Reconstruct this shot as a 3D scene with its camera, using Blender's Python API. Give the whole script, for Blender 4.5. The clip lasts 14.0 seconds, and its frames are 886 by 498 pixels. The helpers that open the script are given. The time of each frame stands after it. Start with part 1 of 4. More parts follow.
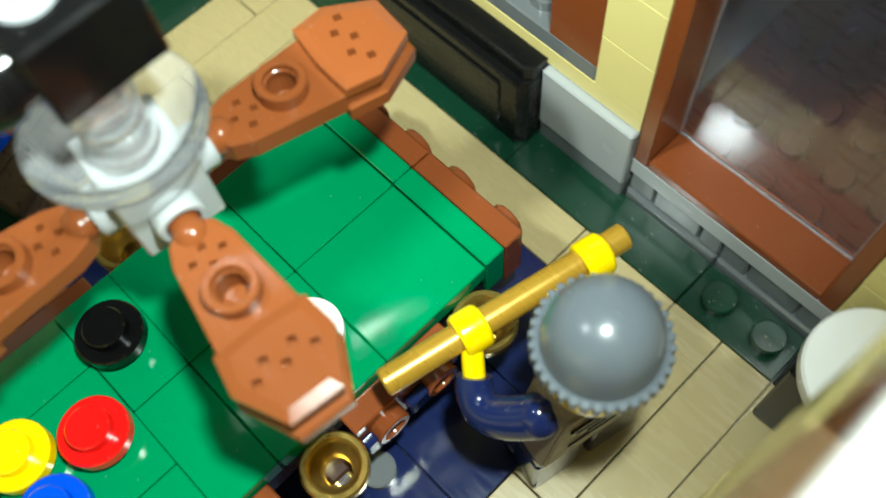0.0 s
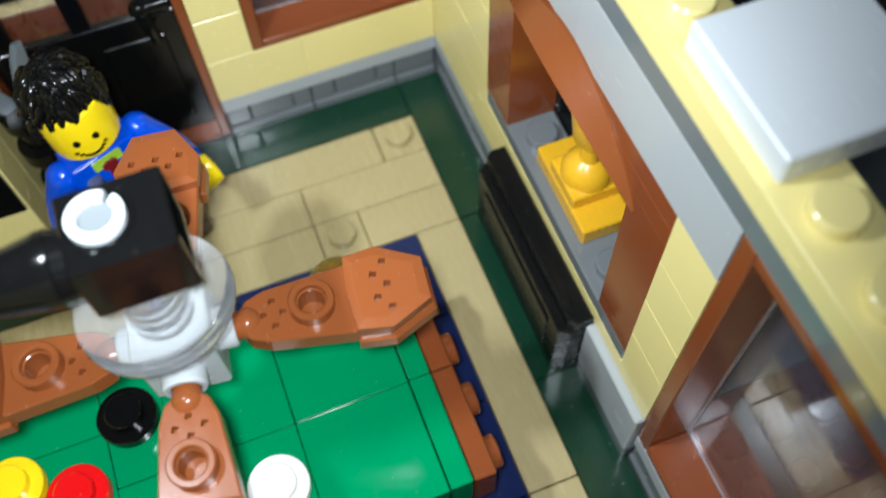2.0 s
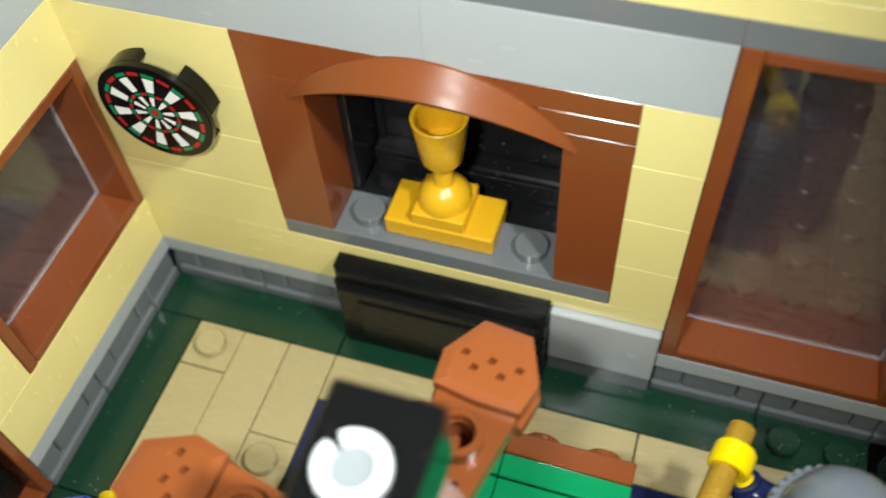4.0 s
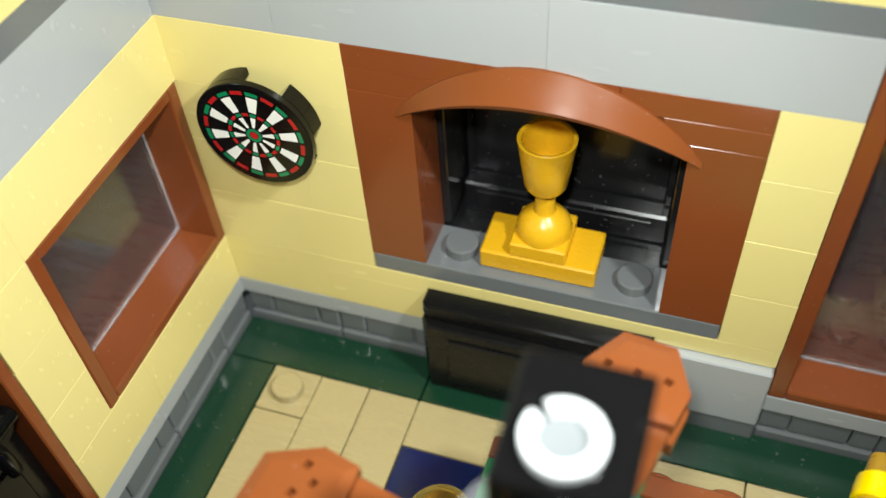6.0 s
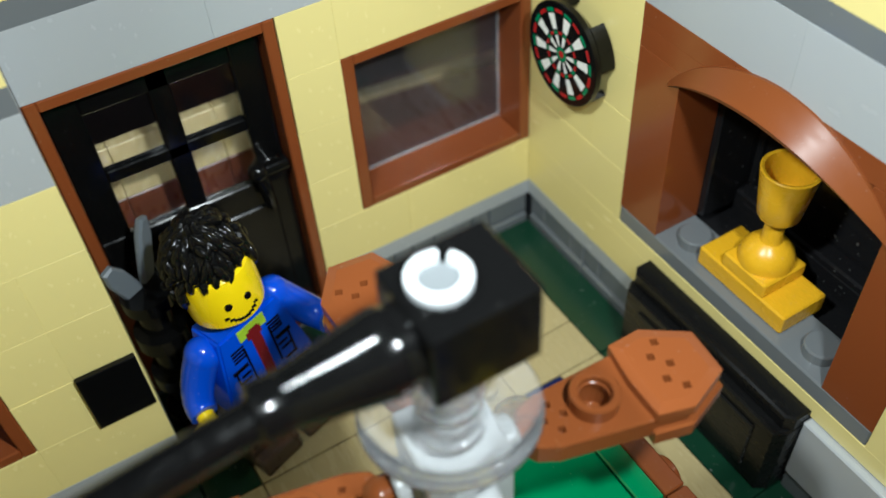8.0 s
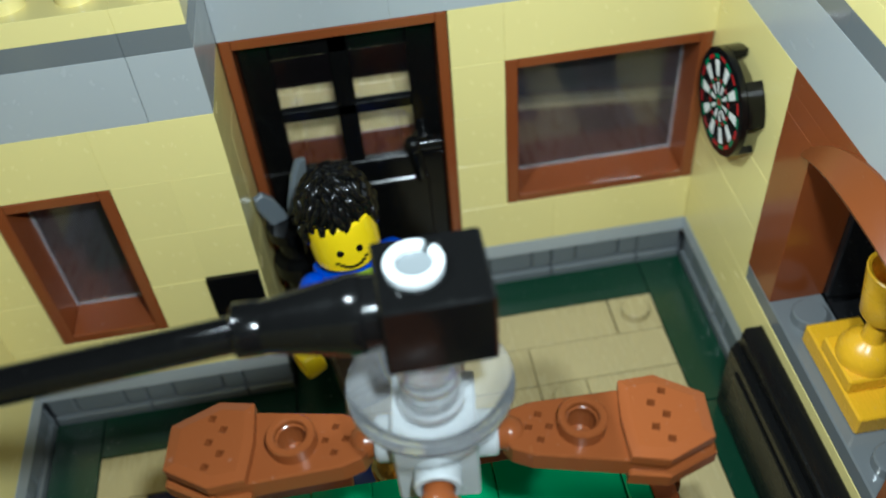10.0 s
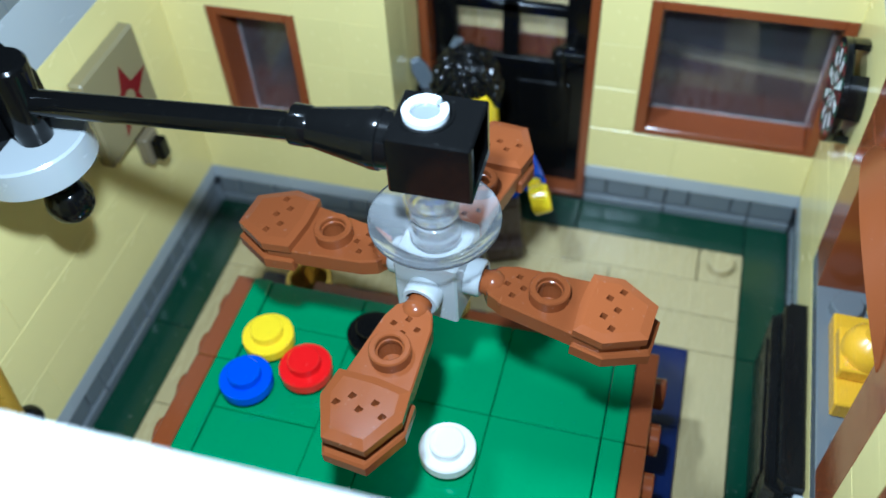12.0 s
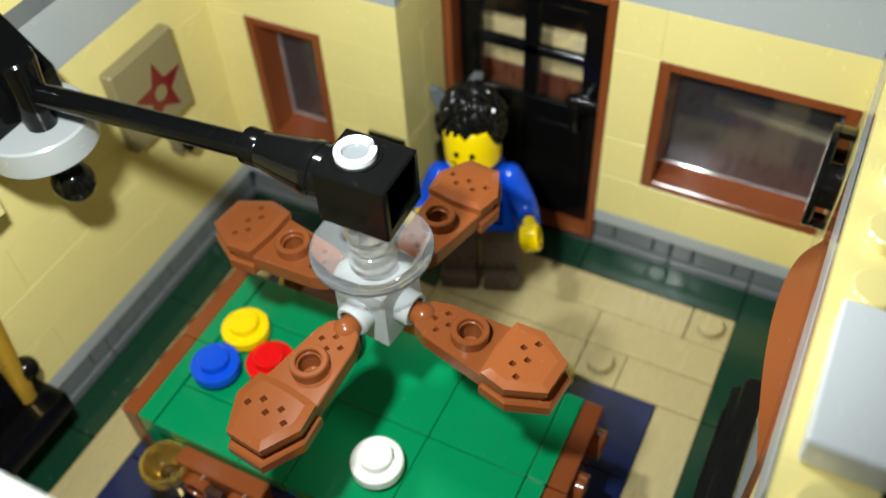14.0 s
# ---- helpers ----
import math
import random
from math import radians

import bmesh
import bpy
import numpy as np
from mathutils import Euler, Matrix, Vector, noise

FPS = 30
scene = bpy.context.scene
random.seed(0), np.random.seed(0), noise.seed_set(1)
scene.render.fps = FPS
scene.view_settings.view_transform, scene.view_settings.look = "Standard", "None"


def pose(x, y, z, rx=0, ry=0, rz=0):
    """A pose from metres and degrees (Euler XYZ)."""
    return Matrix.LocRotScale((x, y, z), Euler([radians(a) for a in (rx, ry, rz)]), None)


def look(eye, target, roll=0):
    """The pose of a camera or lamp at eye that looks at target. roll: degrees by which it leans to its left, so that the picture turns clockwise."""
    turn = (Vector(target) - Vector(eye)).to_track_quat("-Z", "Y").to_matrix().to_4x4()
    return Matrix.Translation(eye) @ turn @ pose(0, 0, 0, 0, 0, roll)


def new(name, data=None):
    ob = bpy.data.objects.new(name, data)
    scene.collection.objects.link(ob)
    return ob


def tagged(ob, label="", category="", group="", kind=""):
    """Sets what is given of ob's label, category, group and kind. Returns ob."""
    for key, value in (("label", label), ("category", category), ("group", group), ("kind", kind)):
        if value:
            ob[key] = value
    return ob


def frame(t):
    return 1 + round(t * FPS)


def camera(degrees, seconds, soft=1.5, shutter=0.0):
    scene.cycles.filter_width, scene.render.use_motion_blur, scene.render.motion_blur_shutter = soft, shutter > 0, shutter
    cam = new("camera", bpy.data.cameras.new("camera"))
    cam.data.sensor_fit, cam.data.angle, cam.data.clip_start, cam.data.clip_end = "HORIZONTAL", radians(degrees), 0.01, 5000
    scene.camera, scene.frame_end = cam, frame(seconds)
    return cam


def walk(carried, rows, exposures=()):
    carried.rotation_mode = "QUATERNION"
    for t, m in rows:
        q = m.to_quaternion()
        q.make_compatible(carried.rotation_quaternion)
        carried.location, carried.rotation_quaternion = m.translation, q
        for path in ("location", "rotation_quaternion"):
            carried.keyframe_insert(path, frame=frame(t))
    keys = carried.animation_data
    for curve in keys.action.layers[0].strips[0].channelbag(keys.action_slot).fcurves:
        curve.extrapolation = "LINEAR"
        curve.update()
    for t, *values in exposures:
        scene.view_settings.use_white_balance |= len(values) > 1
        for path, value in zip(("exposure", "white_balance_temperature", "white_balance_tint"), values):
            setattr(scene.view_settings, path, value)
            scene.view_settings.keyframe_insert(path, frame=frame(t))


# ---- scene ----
# ---- camera and walk ----
cam = camera(51.2, 14.0, soft=1.5, shutter=0.4)
PATH = [
    (0, 0.11114, -0.05832, 0.11834, 52.033, -65.007, -7.343),
    (0.5, 0.11301, -0.05181, 0.12086, 63.395, -65.122, -7.412),
    (1, 0.11419, -0.04550, 0.12561, 71.044, -65.045, -7.284),
    (1.5, 0.11035, -0.03870, 0.13415, 72.803, -63.811, -4.728),
    (2, 0.10858, -0.03724, 0.13738, 71.272, -61.070, -2.776),
    (2.2, 0.10782, -0.03887, 0.13755, 66.146, -59.539, -3.157),
    (4.3, 0.06664, -0.07478, 0.12215, 19.789, -52.780, -4.330),
    (4.5, 0.06200, -0.07662, 0.11960, 20.618, -52.001, -4.781),
    (5, 0.06229, -0.07870, 0.12284, 21.670, -50.726, -5.304),
    (5.5, 0.06412, -0.07886, 0.12168, 21.638, -49.229, -4.998),
    (6, 0.06556, -0.07835, 0.11842, 21.548, -47.602, -4.610),
    (6.5, 0.06583, -0.07910, 0.11778, 22.310, -46.662, -4.853),
    (7, 0.07201, -0.07937, 0.11736, 28.920, -46.334, -5.155),
    (7.3, 0.08384, -0.07898, 0.11859, 42.407, -46.188, -4.828),
    (7.5, 0.09366, -0.07547, 0.12006, 53.031, -46.200, -5.251),
    (7.7, 0.09721, -0.07304, 0.12073, 58.228, -46.309, -4.879),
    (9.8, 0.11133, -0.06009, 0.12454, 78.972, -45.871, -5.437),
    (10, 0.11247, -0.05320, 0.12640, 85.140, -45.649, -5.415),
    (10.5, 0.11352, -0.04794, 0.12438, 89.802, -45.523, -5.102),
    (11, 0.11813, -0.04510, 0.12612, 93.477, -46.451, -3.757),
    (11.5, 0.12747, -0.03613, 0.12946, 97.725, -48.208, -3.647),
    (12, 0.13106, -0.02772, 0.13585, 107.965, -49.137, -3.815),
    (12.5, 0.13061, -0.02119, 0.13920, 111.764, -49.239, -4.001),
    (13, 0.12779, -0.01054, 0.14157, 118.921, -49.124, -4.294),
    (13.5, 0.12760, -0.00281, 0.14302, 120.126, -48.856, -4.465),
    (14, 0.12430, -0.00563, 0.14313, 119.165, -48.706, -3.778),
]


def aim(x, y, z, yaw, pitch, roll):
    """A pose from a place in metres and yaw, pitch, roll in degrees."""
    a, b = radians(yaw), radians(pitch)
    way = Vector((-math.sin(a) * math.cos(b), math.cos(a) * math.cos(b), math.sin(b)))
    return look((x, y, z), Vector((x, y, z)) + way, roll)


EXPOSURES = [
    (0.0, 0.22, 6250, 0), (0.5, 0.16, 4650, -10), (1.0, 0.07, 4350, -10), (1.5, -0.06, 4750, -3), (2.0, -0.12, 5850, 14), (2.6, -0.15, 6000, 12),
    (4.5, -0.06, 6600, 13), (5.0, -0.09, 6650, 12), (5.5, -0.05, 6500, 13), (6.0, -0.0, 6600, 13), (7.0, -0.03, 6700, 12), (7.5, -0.25, 6400, 12),
    (10.0, -0.48, 5650, 6), (10.5, -0.29, 5650, 8), (11.0, -0.28, 5050, 0), (11.5, -0.22, 4350, -8), (12.0, -0.13, 4850, 8), (12.5, -0.21, 4850, 7),
    (13.0, -0.25, 5000, 6), (13.5, -0.1, 5850, 15), (14.0, -0.24, 6400, 11)]
cam.data.dof.use_dof, cam.data.dof.focus_distance, cam.data.dof.aperture_fstop = True, 0.110, 23
walk(cam, [(r[0], aim(*r[1:])) for r in PATH], EXPOSURES)

# ---- light: two fixed spots for the moving camera lamp, and a dim room ----
world = bpy.data.worlds.new("dim_room")
scene.world = world
world.use_nodes = True
world.node_tree.nodes["Background"].inputs["Color"].default_value = (0.84, 0.93, 1.0, 1)
world.node_tree.nodes["Background"].inputs["Strength"].default_value = 0.045


def lamp(at, to, watts, beam):
    data = bpy.data.lights.new("camera_lamp", "SPOT")
    data.energy, data.color, data.shadow_soft_size = watts, (0.93, 1.0, 0.955), 0.0035
    data.spot_size, data.spot_blend = radians(beam), 1.0
    ob = new("camera_lamp", data)
    ob.location = at
    ob.rotation_euler = (Vector(to) - Vector(at)).to_track_quat("-Z", "Y").to_euler()


# both spots stand in for the single lamp that travels with the camera
lamp((0.107, -0.041, 0.141), (0.03, -0.118, 0.03), 1.03, 150)
lamp((0.060, -0.074, 0.129), (0.040, -0.002, 0.042), 0.56, 80)

# ---- materials ----
MM = 0.001


def plastic(name, rgb, rough=0.2, metal=0.0, vary=0.05, dust_glint=0.22, shine=0.5):
    """Moulded plastic: small tone differences from piece to piece, fine scratches, dusty and glinting specks and a soft
    waviness.
    """
    m = bpy.data.materials.new(name)
    m.use_nodes = True
    nt = m.node_tree
    n, l = nt.nodes, nt.links
    b = n["Principled BSDF"]
    tc = n.new("ShaderNodeTexCoord")
    info = n.new("ShaderNodeObjectInfo")
    big = n.new("ShaderNodeTexNoise")
    big.inputs["Scale"].default_value = 60
    big.inputs["Detail"].default_value = 3
    l.new(tc.outputs["Object"], big.inputs["Vector"])
    mixv = n.new("ShaderNodeMath")
    mixv.operation = "ADD"
    l.new(info.outputs["Random"], mixv.inputs[0])
    l.new(big.outputs["Fac"], mixv.inputs[1])
    rng = n.new("ShaderNodeMapRange")
    rng.inputs["From Min"].default_value = 0.2
    rng.inputs["From Max"].default_value = 1.8
    rng.inputs["To Min"].default_value = 1 - vary
    rng.inputs["To Max"].default_value = 1 + vary
    l.new(mixv.outputs[0], rng.inputs["Value"])
    hsv = n.new("ShaderNodeHueSaturation")
    hsv.inputs["Color"].default_value = (*rgb, 1)
    l.new(rng.outputs["Result"], hsv.inputs["Value"])
    # pale specks: dust, and on the dark green also small glints
    vor = n.new("ShaderNodeTexNoise")
    vor.inputs["Scale"].default_value = 1500
    vor.inputs["Detail"].default_value = 2
    l.new(tc.outputs["Object"], vor.inputs["Vector"])
    ramp = n.new("ShaderNodeValToRGB")
    ramp.color_ramp.elements[0].position = 0.69
    ramp.color_ramp.elements[1].position = 0.76
    ramp.color_ramp.elements[1].color = (0.35 * dust_glint, 0.35 * dust_glint, 0.35 * dust_glint, 1)
    l.new(vor.outputs["Fac"], ramp.inputs["Fac"])
    mix = n.new("ShaderNodeMix")
    mix.data_type = "RGBA"
    l.new(ramp.outputs["Color"], mix.inputs["Factor"])
    l.new(hsv.outputs["Color"], mix.inputs["A"])
    mix.inputs["B"].default_value = (0.55, 0.54, 0.5, 1)
    l.new(mix.outputs["Result"], b.inputs["Base Color"])
    # scratches change the gloss, waviness bends the highlights
    mapn = n.new("ShaderNodeMapping")
    mapn.inputs["Scale"].default_value = (150, 900, 500)
    mapn.inputs["Rotation"].default_value = (0.4, 0.3, 0.7)
    l.new(tc.outputs["Object"], mapn.inputs["Vector"])
    scr = n.new("ShaderNodeTexNoise")
    scr.inputs["Scale"].default_value = 1.0
    scr.inputs["Detail"].default_value = 4
    l.new(mapn.outputs["Vector"], scr.inputs["Vector"])
    rr = n.new("ShaderNodeMapRange")
    rr.inputs["From Min"].default_value = 0.35
    rr.inputs["From Max"].default_value = 0.75
    rr.inputs["To Min"].default_value = max(0.03, rough - 0.04)
    rr.inputs["To Max"].default_value = rough + 0.05
    l.new(scr.outputs["Fac"], rr.inputs["Value"])
    l.new(rr.outputs["Result"], b.inputs["Roughness"])
    wav = n.new("ShaderNodeTexNoise")
    wav.inputs["Scale"].default_value = 220
    wav.inputs["Detail"].default_value = 2
    l.new(tc.outputs["Object"], wav.inputs["Vector"])
    bump = n.new("ShaderNodeBump")
    bump.inputs["Strength"].default_value = 0.06
    bump.inputs["Distance"].default_value = 0.0002
    l.new(wav.outputs["Fac"], bump.inputs["Height"])
    l.new(bump.outputs["Normal"], b.inputs["Normal"])
    b.inputs["Metallic"].default_value = metal
    b.inputs["IOR"].default_value = 1.53
    b.inputs["Specular IOR Level"].default_value = shine
    return m


def clear(name, tint=(1, 1, 1), rough=0.02, weight=1.0):
    m = bpy.data.materials.new(name)
    m.use_nodes = True
    nt = m.node_tree
    b = nt.nodes["Principled BSDF"]
    b.inputs["Base Color"].default_value = (*tint, 1)
    b.inputs["Transmission Weight"].default_value = weight
    b.inputs["IOR"].default_value = 1.5
    noi = nt.nodes.new("ShaderNodeTexNoise")
    noi.inputs["Scale"].default_value = 900
    tc = nt.nodes.new("ShaderNodeTexCoord")
    nt.links.new(tc.outputs["Object"], noi.inputs["Vector"])
    rr = nt.nodes.new("ShaderNodeMapRange")
    rr.inputs["To Min"].default_value = rough
    rr.inputs["To Max"].default_value = rough + 0.04
    nt.links.new(noi.outputs["Fac"], rr.inputs["Value"])
    nt.links.new(rr.outputs["Result"], b.inputs["Roughness"])
    return m


def thin_clear(name, haze, rough, bend=0.0):
    """Thin clear plastic: light goes straight through, with a glossy skin and a little white haze; bend: the share that refracts."""
    m = bpy.data.materials.new(name)
    m.use_nodes = True
    nt = m.node_tree
    n, l = nt.nodes, nt.links
    skin = n["Principled BSDF"]
    skin.inputs["Base Color"].default_value = (0.9, 0.92, 0.94, 1)
    skin.inputs["Roughness"].default_value = rough
    skin.inputs["Transmission Weight"].default_value = bend
    skin.inputs["IOR"].default_value = 1.4
    through_it = n.new("ShaderNodeBsdfTransparent")
    gloss = n.new("ShaderNodeBsdfGlossy")
    gloss.inputs["Roughness"].default_value = rough
    fres = n.new("ShaderNodeFresnel")
    fres.inputs["IOR"].default_value = 1.22
    tc = n.new("ShaderNodeTexCoord")
    noise = n.new("ShaderNodeTexNoise")
    noise.inputs["Scale"].default_value = 400
    l.new(tc.outputs["Object"], noise.inputs["Vector"])
    amount = n.new("ShaderNodeMapRange")
    amount.inputs["To Min"].default_value = haze * 0.7
    amount.inputs["To Max"].default_value = haze * 1.3
    l.new(noise.outputs["Fac"], amount.inputs["Value"])
    body = n.new("ShaderNodeMixShader")
    l.new(amount.outputs["Result"], body.inputs["Fac"])
    l.new(through_it.outputs[0], body.inputs[1])
    l.new(skin.outputs[0], body.inputs[2])
    coat = n.new("ShaderNodeMixShader")
    l.new(fres.outputs["Fac"], coat.inputs["Fac"])
    l.new(body.outputs[0], coat.inputs[1])
    l.new(gloss.outputs[0], coat.inputs[2])
    l.new(coat.outputs[0], n["Material Output"].inputs["Surface"])
    return m


CREAM = plastic("pale_yellow_plastic", (0.80, 0.68, 0.27), 0.24, vary=0.03)
LGREY = plastic("light_grey_plastic", (0.40, 0.42, 0.428), 0.24)
DGREY = plastic("dark_grey_plastic", (0.15, 0.162, 0.168), 0.14)
BROWN = plastic("reddish_brown_plastic", (0.215, 0.055, 0.015), 0.16)
FANBROWN = plastic("fan_brown_plastic", (0.215, 0.06, 0.016), 0.23, shine=0.34)
ARCHBROWN = plastic("arch_brown_plastic", (0.215, 0.06, 0.016), 0.32, shine=0.2)
TAN = plastic("tan_plastic", (0.44, 0.355, 0.175), 0.27)
# strong specks paint small white reflections into the green beside the dust
DGREEN = plastic("dark_green_plastic", (0.006, 0.036, 0.018), 0.2, dust_glint=0.8)
GREEN = plastic("green_plastic", (0.001, 0.235, 0.082), 0.15, vary=0.03)
NAVY = plastic("dark_blue_plastic", (0.008, 0.016, 0.075), 0.17)
BLACK = plastic("black_plastic", (0.0035, 0.0035, 0.0035), 0.15, dust_glint=0.03, shine=0.24)
CHESTBLACK = plastic("chest_black_plastic", (0.006, 0.006, 0.006), 0.28, dust_glint=0.1, shine=0.2)
HAIR = plastic("black_hair_plastic", (0.004, 0.004, 0.004), 0.2, dust_glint=0.0, shine=0.3)
LEGS = plastic("brown_leg_plastic", (0.085, 0.058, 0.045), 0.3)
BRASS = plastic("polished_gold_plastic", (0.58, 0.40, 0.10), 0.2, metal=0.85)
DUSTY = plastic("dusty_black_plastic", (0.012, 0.012, 0.013), 0.16, dust_glint=0.8, shine=0.32)
WHITE = plastic("white_plastic", (0.85, 0.85, 0.82), 0.25)
RED = plastic("red_plastic", (0.72, 0.006, 0.006), 0.17)
BLUE = plastic("blue_plastic", (0.004, 0.07, 0.62), 0.17)
YELLOW = plastic("yellow_plastic", (0.92, 0.66, 0.0), 0.17)
ORANGE = plastic("golden_yellow_plastic", (0.74, 0.40, 0.012), 0.27)
GOLD = plastic("pearl_gold_plastic", (0.50, 0.29, 0.03), 0.3, metal=0.35)
PALE = plastic("very_light_grey_plastic", (0.66, 0.69, 0.71), 0.25)
# reddish brown with the shade outside the walls put into its colour
PAVING = plastic("shaded_brown_plastic", (0.1, 0.032, 0.014), 0.3)
DBROWN = plastic("dark_brown_plastic", (0.045, 0.02, 0.012), 0.3)
DTAN2 = plastic("dull_tan_plastic", (0.25, 0.205, 0.10), 0.4)
DTAN = plastic("dark_tan_plastic", (0.19, 0.15, 0.085), 0.42)
STEEL = plastic("flat_silver_plastic", (0.13, 0.15, 0.17), 0.24)
DARTRED = plastic("dart_red_print", (0.42, 0.012, 0.012), 0.25)
DARTGREEN = plastic("dart_green_print", (0.0, 0.2, 0.08), 0.2)
LIME = plastic("lime_print", (0.35, 0.55, 0.03), 0.2)
WINE = plastic("dark_red_print", (0.16, 0.01, 0.012), 0.2)
CLEAR = thin_clear("clear_plastic", 0.11, 0.06)
MILKY = thin_clear("cloudy_clear_plastic", 0.42, 0.06, 0.72)
# whitened to draw the bright line that light makes along pane edges
RIM = clear("whitened_clear_plastic", (0.95, 0.96, 1.0), 0.05, 0.82)
PANE = clear("window_pane", (0.93, 0.9, 0.95), 0.0, 0.982)
DOORPANE = clear("door_pane", (0.97, 0.97, 1.0), 0.0)


def wood_material():
    """Dark reddish table wood with long grain."""
    m = bpy.data.materials.new("table_wood")
    m.use_nodes = True
    nt = m.node_tree
    b = nt.nodes["Principled BSDF"]
    tc = nt.nodes.new("ShaderNodeTexCoord")
    mp = nt.nodes.new("ShaderNodeMapping")
    mp.inputs["Scale"].default_value = (12, 160, 12)
    nz = nt.nodes.new("ShaderNodeTexNoise")
    nz.inputs["Scale"].default_value = 1.0
    nz.inputs["Detail"].default_value = 6
    rp = nt.nodes.new("ShaderNodeValToRGB")
    rp.color_ramp.elements[0].color = (0.02, 0.009, 0.006, 1)
    rp.color_ramp.elements[1].color = (0.07, 0.026, 0.016, 1)
    nt.links.new(tc.outputs["Object"], mp.inputs["Vector"])
    nt.links.new(mp.outputs["Vector"], nz.inputs["Vector"])
    nt.links.new(nz.outputs["Fac"], rp.inputs["Fac"])
    nt.links.new(rp.outputs["Color"], b.inputs["Base Color"])
    b.inputs["Roughness"].default_value = 0.4
    return m


WOOD = wood_material()

# ---- building helpers; all sizes below are millimetres ----


def finish(name, bm, mats, sharp=32):
    for v in bm.verts:
        v.co *= MM
    me = bpy.data.meshes.new(name)
    bm.to_mesh(me)
    bm.free()
    for m in mats if isinstance(mats, (list, tuple)) else [mats]:
        me.materials.append(m)
    me.shade_smooth()
    me.set_sharp_from_angle(angle=radians(sharp))
    return me


def origin(ob):
    p = Vector((0, 0, 0))
    while ob:
        p += ob.location
        ob = ob.parent
    return p


def thing(name, at, label, category, group="", kind=""):
    ob = new(name)
    ob.location = Vector(at) * MM
    ob.empty_display_size = 0.002
    return tagged(ob, label, category, group, kind)


def part(name, bm, mat, parent, label="", sharp=32):
    """Links a bmesh, given in millimetres of the whole place, as one mesh under its thing."""
    base = origin(parent) / MM
    bmesh.ops.translate(bm, verts=bm.verts, vec=-base)
    ob = new(name, finish(name, bm, mat, sharp))
    ob.parent = parent
    return tagged(ob, label)


def solid(name, bm, mat, at, label, category, group="", kind=""):
    """A thing that is one mesh."""
    bmesh.ops.translate(bm, verts=bm.verts, vec=-Vector(at))
    ob = new(name, finish(name, bm, mat))
    ob.location = Vector(at) * MM
    return tagged(ob, label, category, group, kind)


def box(x0, x1, y0, y1, z0, z1, bev=0.25, seg=1, bm=None, m=0):
    """A box with rounded edges, added to bm."""
    own = bmesh.new()
    mat = Matrix.Translation(((x0 + x1) / 2, (y0 + y1) / 2, (z0 + z1) / 2)) @ Matrix.Diagonal((x1 - x0, y1 - y0, z1 - z0, 1))
    bmesh.ops.create_cube(own, size=1, matrix=mat)
    if bev:
        bmesh.ops.bevel(own, geom=own.edges[:], offset=bev, segments=seg, affect="EDGES", profile=0.5)
    return merge(bm, own, m)


def merge(bm, own, m=0, mat=None):
    """Adds own to bm, with material index m, moved by mat."""
    if mat is not None:
        bmesh.ops.transform(own, matrix=mat, verts=own.verts)
    for f in own.faces:
        f.material_index = m
    if bm is None:
        return own
    table = {}
    for v in own.verts:
        table[v] = bm.verts.new(v.co)
    for f in own.faces:
        g = bm.faces.new([table[v] for v in f.verts])
        g.material_index = m
    own.free()
    return bm


def lathe(profile, mat=None, seg=24, bm=None, m=0):
    """A turned body: rows of (radius, height) about z, closed where the radius is zero."""
    own = bmesh.new()
    rings = []
    for r, z in profile:
        if r <= 1e-6:
            rings.append([own.verts.new((0, 0, z))])
        else:
            rings.append([own.verts.new((r * math.cos(2 * math.pi * k / seg), r * math.sin(2 * math.pi * k / seg), z)) for k in range(seg)])
    for a, b in zip(rings, rings[1:]):
        for k in range(seg):
            q = (k + 1) % seg
            if len(a) == 1 and len(b) == 1:
                continue
            if len(a) == 1:
                own.faces.new((a[0], b[q], b[k]))
            elif len(b) == 1:
                own.faces.new((a[k], a[q], b[0]))
            else:
                own.faces.new((a[k], a[q], b[q], b[k]))
    bmesh.ops.recalc_face_normals(own, faces=own.faces[:])
    return merge(bm, own, m, mat)


def prism(points, z0, z1, bev=0.2, mat=None, bm=None, m=0):
    """An upright body over an outline of (x, y), with rounded top and bottom edges."""
    own = bmesh.new()
    low = [own.verts.new((x, y, z0)) for x, y in points]
    top = [own.verts.new((x, y, z1)) for x, y in points]
    own.faces.new(list(reversed(low)))
    own.faces.new(top)
    k = len(points)
    for i in range(k):
        own.faces.new((low[i], low[(i + 1) % k], top[(i + 1) % k], top[i]))
    bmesh.ops.recalc_face_normals(own, faces=own.faces[:])
    if bev:
        flat = [e for e in own.edges if abs(e.verts[0].co.z - e.verts[1].co.z) < 1e-6]
        bmesh.ops.bevel(own, geom=flat, offset=bev, segments=1, affect="EDGES", profile=0.5)
    return merge(bm, own, m, mat)


